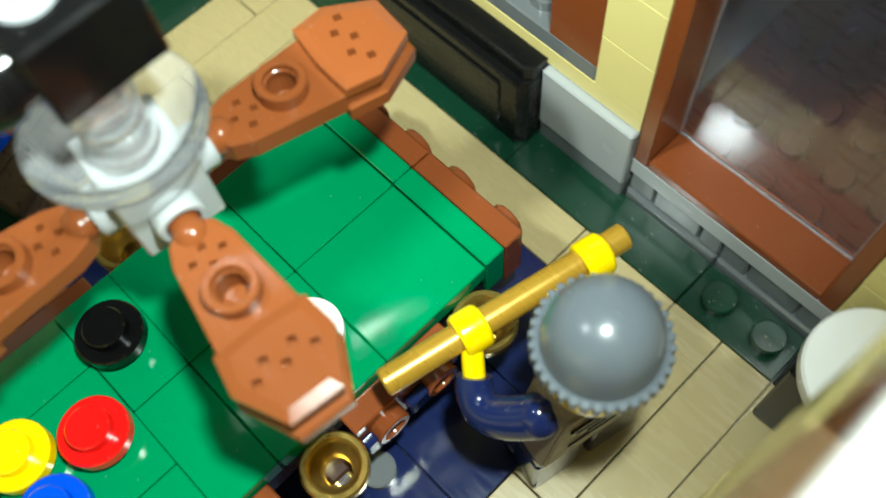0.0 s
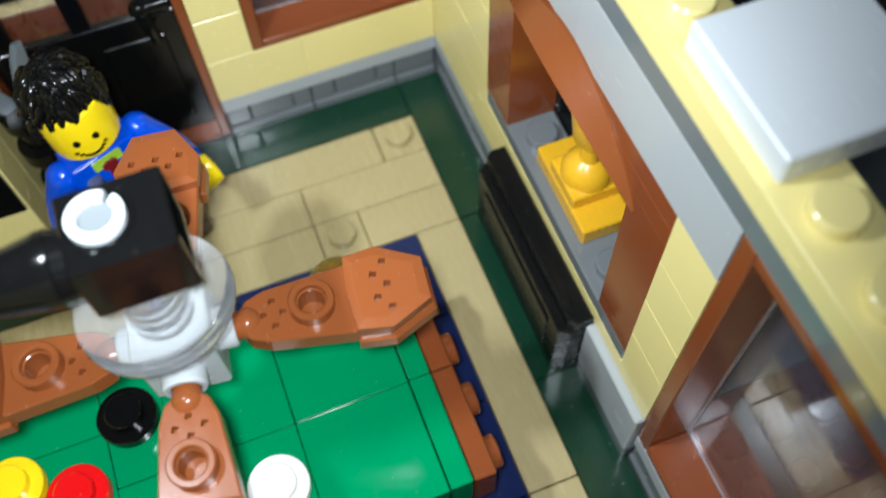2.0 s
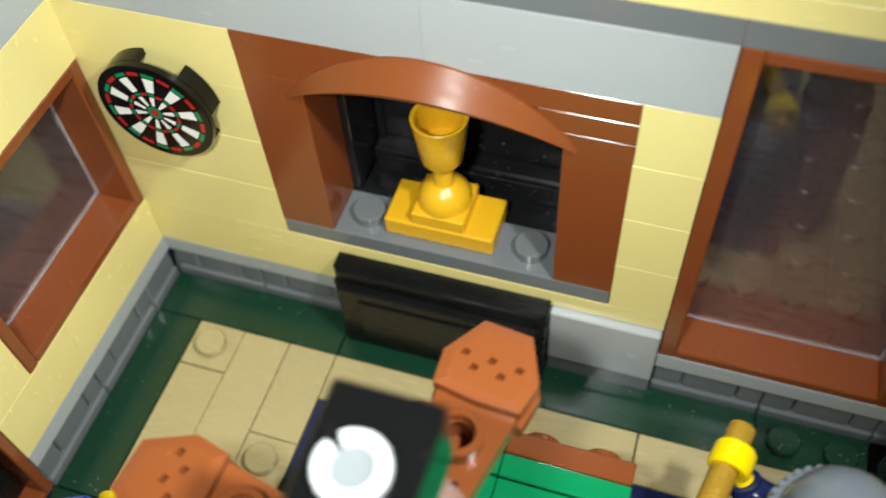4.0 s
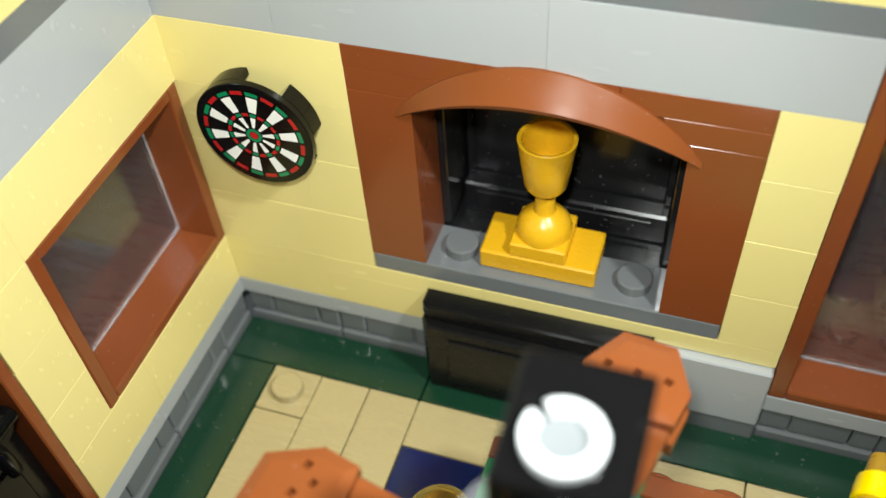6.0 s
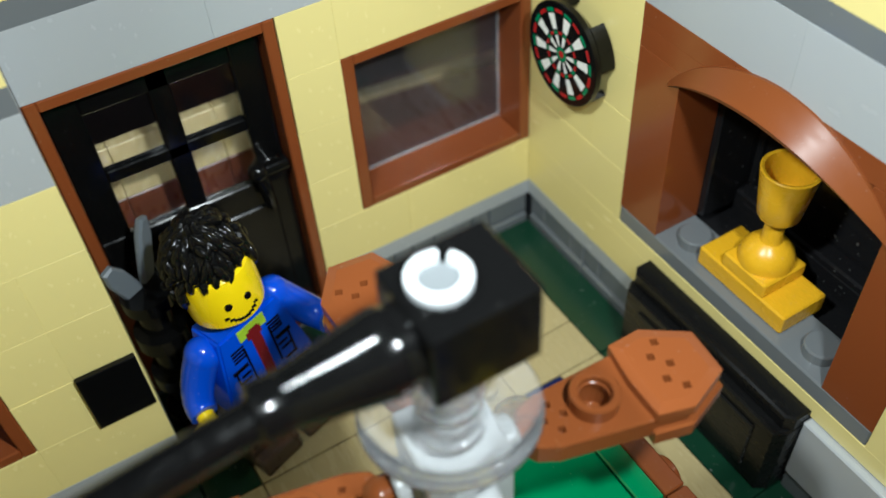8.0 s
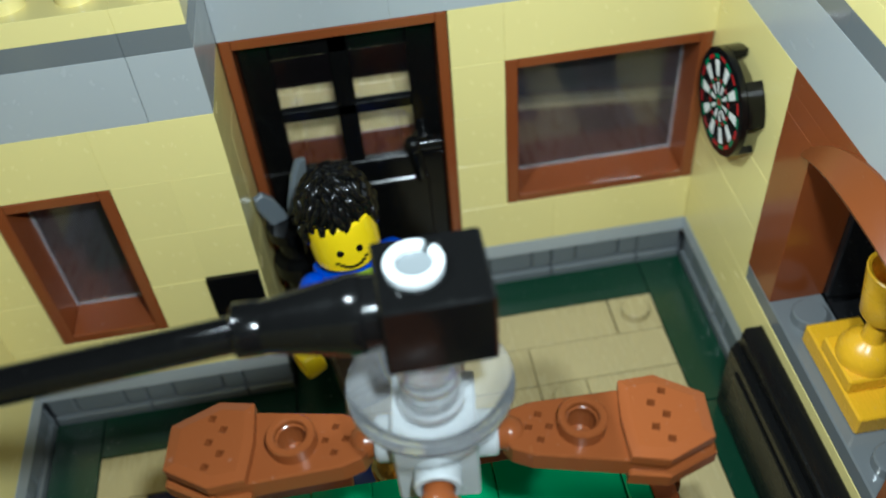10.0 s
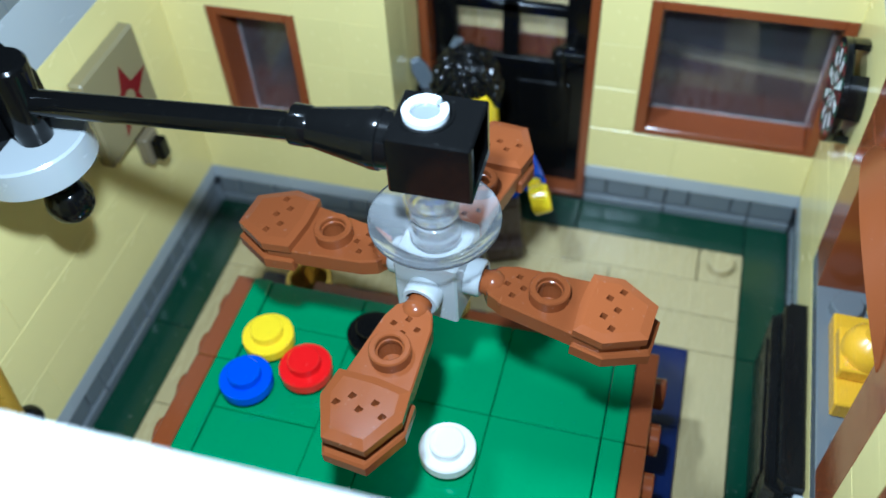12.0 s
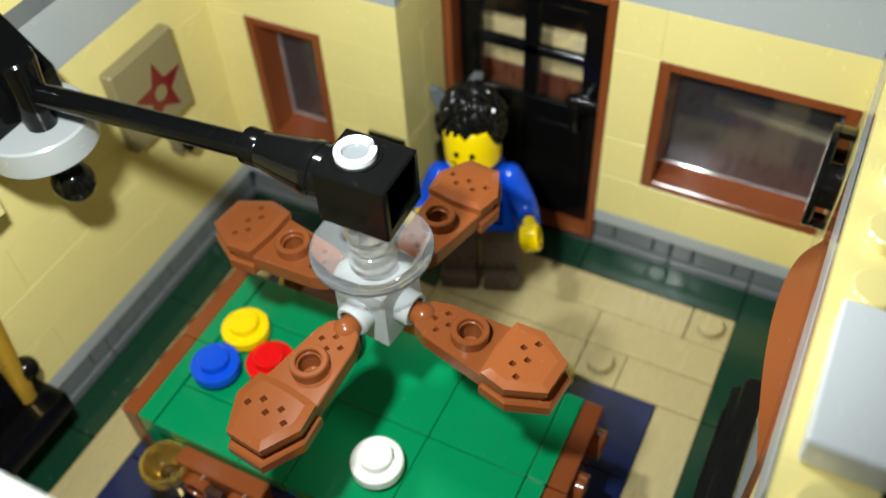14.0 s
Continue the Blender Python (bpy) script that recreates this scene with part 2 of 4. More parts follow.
def pitted(points, holes, z0, z1, bev=0.25, mat=None, wide=None):
    """A plate over an outline of (x, y) with a rim sloped over wide and pits in its top: x, y, radius, corners, depth, taper."""
    wide = wide or bev
    own = bmesh.new()
    cx, cy = sum(p[0] for p in points) / len(points), sum(p[1] for p in points) / len(points)
    far = max(abs(p[1] - cy) for p in points)
    k = 1 - wide / far
    loops = [[own.verts.new((x, y, z)) for x, y in points] for z in (z0, z1 - bev)]
    loops.append([own.verts.new((cx + (x - cx) * (1 - wide / max(3.5, abs(x - cx))), cy + (y - cy) * k, z1)) for x, y in points])
    c = len(points)
    own.faces.new(list(reversed(loops[0])))
    for a, b in zip(loops, loops[1:]):
        for i in range(c):
            own.faces.new((a[i], a[(i + 1) % c], b[(i + 1) % c], b[i]))
    rim = [own.edges.get((loops[2][i], loops[2][(i + 1) % c])) for i in range(c)]
    for hx, hy, size, n, deep, end in holes:
        up, low = [], []
        for i in range(n):
            a = radians(30 + 360 / n * i)
            up.append(own.verts.new((hx + size * math.cos(a), hy + size * math.sin(a), z1)))
            low.append(own.verts.new((hx + size * end * math.cos(a), hy + size * end * math.sin(a), z1 - deep)))
        for i in range(n):
            j = (i + 1) % n
            own.faces.new((up[i], up[j], low[j], low[i]))
            rim.append(own.edges.get((up[i], up[j])))
        own.faces.new(low)
    bmesh.ops.triangle_fill(own, edges=rim, use_beauty=True, use_dissolve=False, normal=(0, 0, 1))
    bmesh.ops.recalc_face_normals(own, faces=own.faces[:])
    return merge(None, own, 0, mat)


def tube(points, r0, r1, bm, m=0, seg=14):
    """A round limb along smooth points, its radius going from r0 to r1."""
    own = bmesh.new()
    rings = []
    pts = [Vector(p) for p in points]
    up = Vector((0.13, 0.31, 0.94))
    for i, p in enumerate(pts):
        d = (pts[min(i + 1, len(pts) - 1)] - pts[max(i - 1, 0)]).normalized()
        a = d.cross(up).normalized()
        b = d.cross(a)
        r = r0 + (r1 - r0) * i / (len(pts) - 1)
        rings.append([own.verts.new(p + a * (r * math.cos(2 * math.pi * k / seg)) + b * (r * math.sin(2 * math.pi * k / seg))) for k in range(seg)])
    for a, b in zip(rings, rings[1:]):
        for k in range(seg):
            own.faces.new((a[k], a[(k + 1) % seg], b[(k + 1) % seg], b[k]))
    own.faces.new(rings[0])
    own.faces.new(list(reversed(rings[-1])))
    bmesh.ops.recalc_face_normals(own, faces=own.faces[:])
    return merge(bm, own, m)


def rod(a, b, r, seg=16, bm=None, m=0, r2=None, bev=0.2):
    """A round bar from a to b."""
    a, b = Vector(a), Vector(b)
    h = (b - a).length
    r2 = r if r2 is None else r2
    turn = (b - a).to_track_quat("Z", "Y").to_matrix().to_4x4()
    return lathe([(0, 0), (r - bev, 0), (r, bev), (r2, h - bev), (r2 - bev, h), (0, h)], Matrix.Translation(a) @ turn, seg, bm, m)


def ball(c, r, bm=None, m=0, seg=20):
    n = 10
    return lathe([(r * math.sin(math.pi * k / n), -r * math.cos(math.pi * k / n)) for k in range(n + 1)], Matrix.Translation(c), seg, bm, m)


def stud(x, y, z, bm=None, m=0, mat=None, hollow=False):
    prof = [(2.4, -0.05), (2.4, 1.5), (2.2, 1.7), (0, 1.7)]
    if hollow:
        prof = [(2.4, -0.05), (2.4, 1.5), (2.2, 1.7), (1.7, 1.7), (1.55, 1.55), (1.55, 0.4), (0, 0.4)]
    base = Matrix.Translation((x, y, z))
    return lathe(prof, base if mat is None else base @ mat, 20, bm, m)


PIECES = {}


def piece(name, parent, x0, x1, y0, y1, z0, z1, mat, gap=0.012, bev=0.04):
    """One brick, plate or tile of a wall or floor; alike ones share their mesh."""
    size = tuple(round(v, 3) for v in (x1 - x0 - 2 * gap, y1 - y0 - 2 * gap, z1 - z0 - 2 * gap))
    key = (name, size, mat.name)
    if key not in PIECES:
        PIECES[key] = finish(name, box(-size[0] / 2, size[0] / 2, -size[1] / 2, size[1] / 2, -size[2] / 2, size[2] / 2, bev), mat)
    ob = new(name, PIECES[key])
    ob.parent = parent
    wob = [random.uniform(-0.04, 0.04) for _ in range(3)]
    ob.location = (Vector(((x0 + x1) / 2 + wob[0], (y0 + y1) / 2 + wob[1], (z0 + z1) / 2)) - origin(parent) / MM) * MM
    return ob


S = 8.0     # one stud
TOP = 73.6  # top of the walls

# ---- the table under the model ----
solid("ground", box(-260, 230, -280, 170, -29.6, -9.6, 2, 2), WOOD, (0, 0, -9.6), "dark reddish wooden table top under the brick model", "table top", kind="structure")
solid("pavement", prism([(-80, -200), (-46, 200), (-9, 200), (-9, -200)], -9.5, -6.6, 0.2), PAVING, (-40, 0, -9.6), "reddish brown paving outside the back wall", "paving", kind="structure")
for pts, y in (([(-97, -200), (-83, -105), (-69, -105), (-81, -200)], -150), ([(-63, -30), (-39, 160), (-36, 160), (-59.7, -30)], 60)):
    solid("kerb", prism(pts, -6.5, -5.0, 0.2), TAN, (-60, y, -6.5), "tan kerb strip outside the back wall", "kerb", kind="structure")

terrace = solid("terrace", box(76.1, 128, 8.2, 92, -9.4, -3.2, 0.2), PAVING, (102, 50, -9.4), "reddish brown studded plate outside the tall window", "terrace", kind="structure")
solid("grey_plate", box(28, 76, 8.2, 92, -9.4, -3.2, 0.2), DGREY, (52, 50, -9.4), "dark grey plate outside the trophy wall", "plate", kind="structure")
landing = thing("outer_step", (-24, -68, -6), "brown brick step with a tan top course outside the black door", "step", kind="structure")


# ---- floor ----
floor = solid("floor", box(-8, 134, -120, 8, -9.5, -3.3, 0.2), DGREY, (0, 0, -9.5), "brick-built floor with a dark green border, tan boards and a navy rug", "floor", kind="structure")


def tile(x0, x1, y0, y1, mat):
    return piece("tile", floor, x0 * S, x1 * S, y0 * S, y1 * S, -3.2, 0, mat, 0.09, 0.12)


def grid_stud(x, y, mat):
    bm = stud(x * S, y * S, 0)
    return part("stud", bm, mat, floor)


def lay_floor():
    for x0, x1 in ((0, 4), (4, 8), (8, 12), (12, 14)):
        tile(x0, x1, -1, 0, DGREEN)
    tile(14, 15, -1, 0, BLACK)
    for y0, y1 in ((-5, -1), (-8, -5)):
        tile(0, 1, y0, y1, DGREEN)
    tile(0, 3, -9, -8, DGREEN)
    for y0, y1 in ((-13, -9),):
        tile(2, 3, y0, y1, DGREEN)
    for x0, x1 in ((2, 6), (6, 10), (10, 13), (13, 15)):
        tile(x0, x1, -14, -13, DGREEN)
    for y0, y1 in ((-5, -1), (-9, -5), (-13, -9)):
        tile(14, 15, y0, y1, TAN)
    # tan boards
    for x0, x1, y0, y1 in ((1, 2, -2, -1), (1, 2, -8, -2), (2, 3, -4, -1), (2, 3, -8, -4), (3, 4, -3, -1), (3, 4, -4, -3), (3, 4, -8, -4),
                           (3, 4, -11, -8), (3, 4, -13, -11), (4, 10, -2, -1), (10, 12, -2, -1), (12, 13, -5, -1), (13, 14, -9, -1),
                           (12, 13, -9, -5), (12, 14, -12, -9),
                           (4, 8, -13, -12), (8, 12, -13, -12), (12, 14, -13, -12)):
        tile(x0, x1, y0, y1, TAN)
    grid_stud(1.5, -1.5, TAN)
    grid_stud(3.5, -3.5, TAN)
    grid_stud(12.5, -0.5, DGREEN)
    grid_stud(13.5, -0.5, DGREEN)
    # navy rug
    for x0 in (4, 6, 8, 10):
        for y0, y1 in ((-4, -2), (-6, -4), (-8, -6), (-10, -8), (-12, -10)):
            tile(x0, x0 + 2, y0, y1, NAVY)
    for x, y in ((10.5, -6.5), (11.5, -8.5)):
        grid_stud(x, y, DGREY)


# ---- walls ----
def masonry(parent, a, b, along, face, sign):
    """Embossed base bricks of dark grey from a to b studs along a wall, whose room side lies at face."""
    k = a
    while k < b:
        e = min(k + 2, b)
        for row, (z0, z1) in enumerate(((-3.2, 1.5), (1.7, 6.4))):
            cuts = [k, e] if row == 0 else [k, k + 0.55, e - 0.45, e]
            if row == 1 and e - k < 2:
                cuts = [k, e]
            for c0, c1 in zip(cuts, cuts[1:]):
                proud = 0.0 if row == 0 else -0.35
                lo, hi = sorted((face + sign * proud, face - sign * 8))
                if along == "y":
                    piece("base_stone", parent, lo, hi, c0 * S, c1 * S, z0, z1, DGREY, 0.09, 0.3)
                else:
                    piece("base_stone", parent, c0 * S, c1 * S, lo, hi, z0, z1, DGREY, 0.09, 0.3)
        k = e


def wall_run(parent, along, lo, hi, rows):
    """Rows of (z0, z1, material, cuts in studs) of a wall between lo and hi across it; None in the cuts leaves a gap open."""
    for z0, z1, mat, spans in rows:
        for c0, c1 in spans:
            if along == "y":
                piece("brick", parent, lo, hi, c0 * S, c1 * S, z0, z1, mat)
            else:
                piece("brick", parent, c0 * S, c1 * S, lo, hi, z0, z1, mat)


def coping(parent, along, lo, hi, spans):
    """Dark plate, pale yellow plate and its studs on top of a wall."""
    for c0, c1 in spans:
        for z0, z1, mat in ((67.2, 70.4, DGREY), (70.4, 73.6, CREAM)):
            a = (c0 * S, c1 * S)
            box_xy = (lo, hi, *a) if along == "y" else (*a, lo, hi)
            piece("plate", parent, *box_xy, z0, z1, mat)


def wall_studs(parent, spots):
    for x, y in spots:
        part("stud", stud(x, y, TOP), CREAM, parent)


def raise_walls():
    west = thing("wall_west", (0, -36, 0), "pale yellow brick wall with grey top course", "wall", kind="structure")
    masonry(west, -5, 0, "y", 0, 1)
    wall_run(west, "y", -8, 0, [
        (6.4, 9.6, LGREY, [(-5, -2), (-2, 0)]),
        (9.6, 19.2, CREAM, [(-5, -3), (-3, 0)]),
        (19.2, 28.8, CREAM, [(-5, -4)]), (28.8, 38.4, CREAM, [(-5, -4)]), (38.4, 48, CREAM, [(-5, -4)]),
        (48, 57.6, CREAM, [(-5, -4), (-4, 0)]),
        (57.6, 67.2, LGREY, [(-9, -6), (-6, 0)])])
    coping(west, "y", -8, 0, [(-9, -3), (-3, 1)])
    wall_studs(west, [(-4, -4 - 8 * k) for k in range(0, 9)])

    jog = thing("wall_west_jog", (12, -92, 0), "pale yellow brick wall projecting beside the door", "wall", kind="structure")
    masonry(jog, -14, -9, "y", 16, 1)
    wall_run(jog, "y", 8, 16, [
        (6.4, 9.6, LGREY, [(-14, -12), (-12, -9)]),
        (9.6, 19.2, CREAM, [(-14, -11), (-11, -9)]),
        (19.2, 28.8, CREAM, [(-14, -13), (-11, -9)]), (28.8, 38.4, CREAM, [(-14, -13), (-11, -10), (-10, -9)]), (38.4, 48, CREAM, [(-14, -13), (-11, -10), (-10, -9)]),
        (48, 57.6, CREAM, [(-14, -11), (-11, -9)]),
        (57.6, 67.2, LGREY, [(-14, -10), (-10, -9)])])
    wall_run(jog, "y", 0, 8, [(z, z + 9.6, CREAM, [(-10, -9)]) for z in (0, 9.6, 19.2, 28.8, 38.4, 48)] + [(57.6, 67.2, LGREY, [(-10, -9)])])
    coping(jog, "y", 0, 16, [(-14, -10), (-10, -9)])
    wall_studs(jog, [(x, -76 - 8 * k) for k in range(5) for x in (4, 12)])

    south = thing("wall_south", (64, -116, 0), "pale yellow brick wall behind the hanging lamp", "wall", kind="structure")
    masonry(south, 2, 15, "x", -112, 1)
    wall_run(south, "x", -120, -112, [(6.4, 9.6, LGREY, [(1, 5), (5, 9), (9, 13), (13, 16)])])
    for k in range(5):
        off = 2 if k % 2 else 4
        cuts = [1] + list(range(1 + off, 16, 4)) + [16]
        wall_run(south, "x", -120, -112, [(9.6 + 9.6 * k, 19.2 + 9.6 * k, CREAM, list(zip(cuts, cuts[1:])))])
    wall_run(south, "x", -120, -112, [(57.6, 67.2, LGREY, [(1, 7), (7, 12), (12, 16)])])
    coping(south, "x", -120, -112, [(1, 6), (6, 12), (12, 16)])
    wall_studs(south, [(12 + 8 * k, -116) for k in range(14)])

    north = thing("wall_north", (60, 4, 0), "pale yellow brick wall with a brown trophy niche", "wall", kind="structure")
    masonry(north, 0, 4, "x", 0, -1)
    masonry(north, 10, 15, "x", 0, -1)
    wall_run(north, "x", 0, 8, [
        (6.4, 9.6, LGREY, [(-1, 2), (2, 4), (10, 14), (14, 16)]),
        (9.6, 16.0, CREAM, [(-1, 2), (2, 4)]),
        (16.0, 19.2, CREAM, [(-1, 2), (2, 5), (5, 10)]),
        (19.2, 28.8, CREAM, [(-1, 3), (9, 10)]), (28.8, 38.4, CREAM, [(-1, 2), (2, 3), (9, 10)]), (38.4, 48, CREAM, [(-1, 3), (9, 10)]),
        (48, 57.6, CREAM, [(-1, 3), (9, 10)]),
        (57.6, 67.2, LGREY, [(-1, 2), (2, 6), (6, 10), (14, 16)])])
    wall_run(north, "x", 0, 8, [(z, z + 9.6, CREAM, [(14, 16)]) for z in (9.6, 19.2, 28.8, 38.4, 48)])
    # brown surround of the niche
    wall_run(north, "x", 0, 8, [
        (22.4, 51.2, BROWN, [(3, 4), (8, 9)]), (51.2, 54.4, BROWN, [(3, 4.5), (7.6, 9)]), (54.4, 57.6, BROWN, [(3, 5), (5, 7), (7, 9)])])
    part("brick", box(32.1, 63.9, 1.2, 8, 52, 54.3, 0.1), BROWN, north)
    coping(north, "x", 0, 8, [(-1, 4), (4, 10), (10, 13), (13, 16)])
    wall_studs(north, [(4 + 8 * k, 4) for k in range(-1, 16) if k not in (8, 9)])

    east = thing("wall_east", (124, -56, 0), "front wall of the brick room", "wall", kind="structure")
    masonry(east, -14, -4, "y", 114, -1)
    for k in range(9):
        z = 6.4 + 9.6 * k
        cuts = [-15, -13, -9] if k % 2 else [-15, -11, -9]
        wall_run(east, "y", 114, 122, [(z, z + 9.6, CREAM, list(zip(cuts, cuts[1:])) + [(-5, -4)]), (z, z + 9.6, BROWN, [(-9, -7), (-7, -5)])])
    wall_run(east, "y", 126, 134, [(z, z + 9.6, CREAM, [(-4.4, -2), (-2, 1)]) for z in (-3.2, 6.4, 16, 25.6, 35.2, 44.8)])
    wall_run(east, "y", 126, 134, [(54.4, 67.2, BROWN, [(-4.4, 1)])])


# ---- windows and door ----
def to_world(kind, a):
    """From an opening's own frame (x along it, y away from the room, z up) to the place."""
    if kind == "west":
        return Matrix(((0, -1, 0, a[0]), (1, 0, 0, a[1]), (0, 0, 1, 0), (0, 0, 0, 1)))
    return Matrix(((1, 0, 0, a[0]), (0, 1, 0, a[1]), (0, 0, 1, 0), (0, 0, 0, 1)))


def add_frame(bm, w, z0, z1, side, head, sill, depth):
    box(0.08, side, 0, depth, z0 + 0.08, z1 - 0.08, 0.2, 1, bm)
    box(w - side, w - 0.08, 0, depth, z0 + 0.08, z1 - 0.08, 0.2, 1, bm)
    box(side, w - side, 0.02, depth, z1 - head, z1 - 0.08, 0.2, 1, bm)
    box(side, w - side, 0.02, depth, z0 + 0.08, z0 + sill, 0.2, 1, bm)


def window(name, kind, at, w, z0, z1, label, side=1.8, pane_at=6.5):
    m = to_world(kind, at)
    base = m @ Vector((w / 2, 4, z0))
    win = thing(name, base, label, "window", kind="structure")
    bm = bmesh.new()
    add_frame(bm, w, z0, z1, side, 1.8, 1.8, 8)
    bmesh.ops.transform(bm, matrix=m, verts=bm.verts)
    part("window_frame", bm, BROWN, win)
    bm = box(side + 0.1, w - side - 0.1, pane_at, pane_at + 1.0, z0 + 1.9, z1 - 1.9, 0.15)
    bmesh.ops.transform(bm, matrix=m, verts=bm.verts)
    p = part("pane", bm, PANE, win, "clear plastic pane")
    p.visible_shadow = False
    # rim strips that paint the highlight along the edge of the pane
    bm = box(side, w - side, pane_at - 0.35, pane_at, z0 + 1.8, z0 + 2.25, 0.1)
    box(side, side + 0.35, pane_at - 0.35, pane_at, z0 + 2.25, z1 - 1.8, 0.1, 1, bm)
    box(w - side - 0.35, w - side, pane_at - 0.35, pane_at, z0 + 2.25, z1 - 1.8, 0.1, 1, bm)
    box(side + 0.35, w - side - 0.35, pane_at - 0.35, pane_at, z1 - 2.25, z1 - 1.8, 0.1, 1, bm)
    bmesh.ops.transform(bm, matrix=m, verts=bm.verts)
    part("pane_rim", bm, RIM, win, "clear plastic rim whitened as the lit pane edge")
    return win


def make_door():
    m = to_world("west", (0, -72))
    door = thing("door_1", (-4, -56, 0), "black glazed door, closed, in a reddish brown frame", "door", kind="structure")
    bm = bmesh.new()
    add_frame(bm, 32, 0.2, 57.6, 1.7, 1.7, 1.2, 8)
    bmesh.ops.transform(bm, matrix=m, verts=bm.verts)
    part("door_frame", bm, BROWN, door)
    bm = bmesh.new()
    y0, y1 = 3.2, 5.0
    box(1.8, 30.2, y0, y1, 1.4, 30.5, 0.2, 1, bm)
    box(1.8, 6.2, y0, y1, 30.5, 55.7, 0.2, 1, bm)
    box(26.0, 30.2, y0, y1, 30.5, 55.7, 0.2, 1, bm)
    box(14.6, 17.6, y0, y1, 30.5, 55.7, 0.2, 1, bm)
    box(6.2, 26.0, y0, y1, 51.4, 55.7, 0.2, 1, bm)
    box(6.2, 26.0, y0, y1, 40.0, 42.0, 0.2, 1, bm)
    bmesh.ops.transform(bm, matrix=m, verts=bm.verts)
    leaf = part("door_leaf", bm, BLACK, door, "glossy black leaf with four lights")
    for x0, x1 in ((6.2, 14.6), (17.6, 26.0)):
        for z0, z1 in ((30.5, 40.0), (42.0, 51.4)):
            bm = box(x0 - 0.2, x1 + 0.2, 4.0, 4.5, z0 - 0.2, z1 + 0.2, 0)
            bmesh.ops.transform(bm, matrix=m, verts=bm.verts)
            part("pane", bm, DOORPANE, leaf, "clear pane").visible_shadow = False
    for x0, x1 in ((4.5, 14.5), (17.5, 27.5)):
        bm = box(x0, x1, 2.8, 3.3, 5, 26, 0.25)
        bmesh.ops.transform(bm, matrix=m, verts=bm.verts)
        part("panel", bm, BLACK, leaf)
    bm = rod((27.4, 3.4, 33.6), (27.4, 0.9, 33.6), 2.2, 20)
    rod((24.6, 1.6, 33.7), (30.0, 1.6, 33.7), 1.25, 16, bm)
    tube([(25.6, 1.5, 33.6), (25.7, 0.9, 31.6), (25.9, 0.8, 29.4), (26.2, 1.2, 27.2)], 1.15, 0.9, bm, 0, 12)
    ball((25.4, 1.5, 33.7), 1.6, bm, 0, 14)
    bmesh.ops.transform(bm, matrix=m, verts=bm.verts)
    part("door_handle", bm, BLACK, leaf, "black lever handle")


# ---- niche with arch and trophy ----
def make_niche():
    sill = thing("niche_sill", (48, 6, 19.2), "dark grey studded plate as the niche sill", "sill", kind="structure")
    part("plate", box(24.1, 71.9, 0.0, 7.95, 19.25, 22.35, 0.2), DGREY, sill)
    for x, y in ((36, 4), (60, 4)):
        part("stud", stud(x, y, 22.4), DGREY, sill)
    box_th = thing("niche_lining", (48, 16, 22.4), "glossy black lining of the trophy niche", "lining", kind="structure")
    bm = box(30, 33.0, 8.1, 22, 22.5, 57, 0.2)
    part("side_panel", bm, DUSTY, box_th)
    part("side_panel", box(63.0, 66, 8.1, 22, 22.5, 57, 0.2), DUSTY, box_th)
    part("back_panel", box(33.1, 62.9, 17.0, 19, 19.3, 57, 0.2), DUSTY, box_th)
    part("floor_plate", box(30.1, 65.9, 8.05, 16.9, 17.0, 20.4, 0.2), DUSTY, box_th)
    part("step", box(33.2, 62.8, 13.8, 16.95, 20.45, 25.7, 0.35), DUSTY, box_th)
    part("step_panel", box(35.2, 60.6, 13.55, 13.85, 21.6, 24.6, 0.12), DUSTY, box_th)
    for x in (33.2, 61.6):
        part("side_rail", box(x, x + 1.2, 16.1, 16.95, 25.75, 56, 0.25), DUSTY, box_th)
    part("cover", box(30, 66, 8.1, 22, 57.05, 57.5, 0.1), DUSTY, box_th)

    # bowed arch
    n = 24
    bm = bmesh.new()
    rows = []
    x0, x1 = 30.0, 65.6
    for k in range(n + 1):
        u = -1 + 2 * k / n
        x = (x0 + x1) / 2 + u * (x1 - x0) / 2
        q = 1 - u * u
        yo, zl, zt = -3.4 * q - 0.15, 48.0 + 6.6 * q, 48.9 + 9.4 * q ** 0.85
        rows.append([bm.verts.new(c) for c in ((x, 0.6, zt), (x, -0.35 * q - 0.1, zt + 0.05), (x, yo, zl + 0.3 + 0.6 * q), (x, yo + 0.25, zl + 0.12 + 0.13 * q), (x, yo + 0.8, zl), (x, 7.8, zl), (x, 7.8, zt))])
    for a, b in zip(rows, rows[1:]):
        for i in range(7):
            j = (i + 1) % 7
            bm.faces.new((a[i], b[i], b[j], a[j]))
    bm.faces.new(list(reversed(rows[0])))
    bm.faces.new(rows[-1])
    bmesh.ops.recalc_face_normals(bm, faces=bm.faces[:])
    solid("niche_arch", bm, ARCHBROWN, (48.5, 4, 48), "reddish brown bowed arch over the trophy niche", "arch", kind="structure")


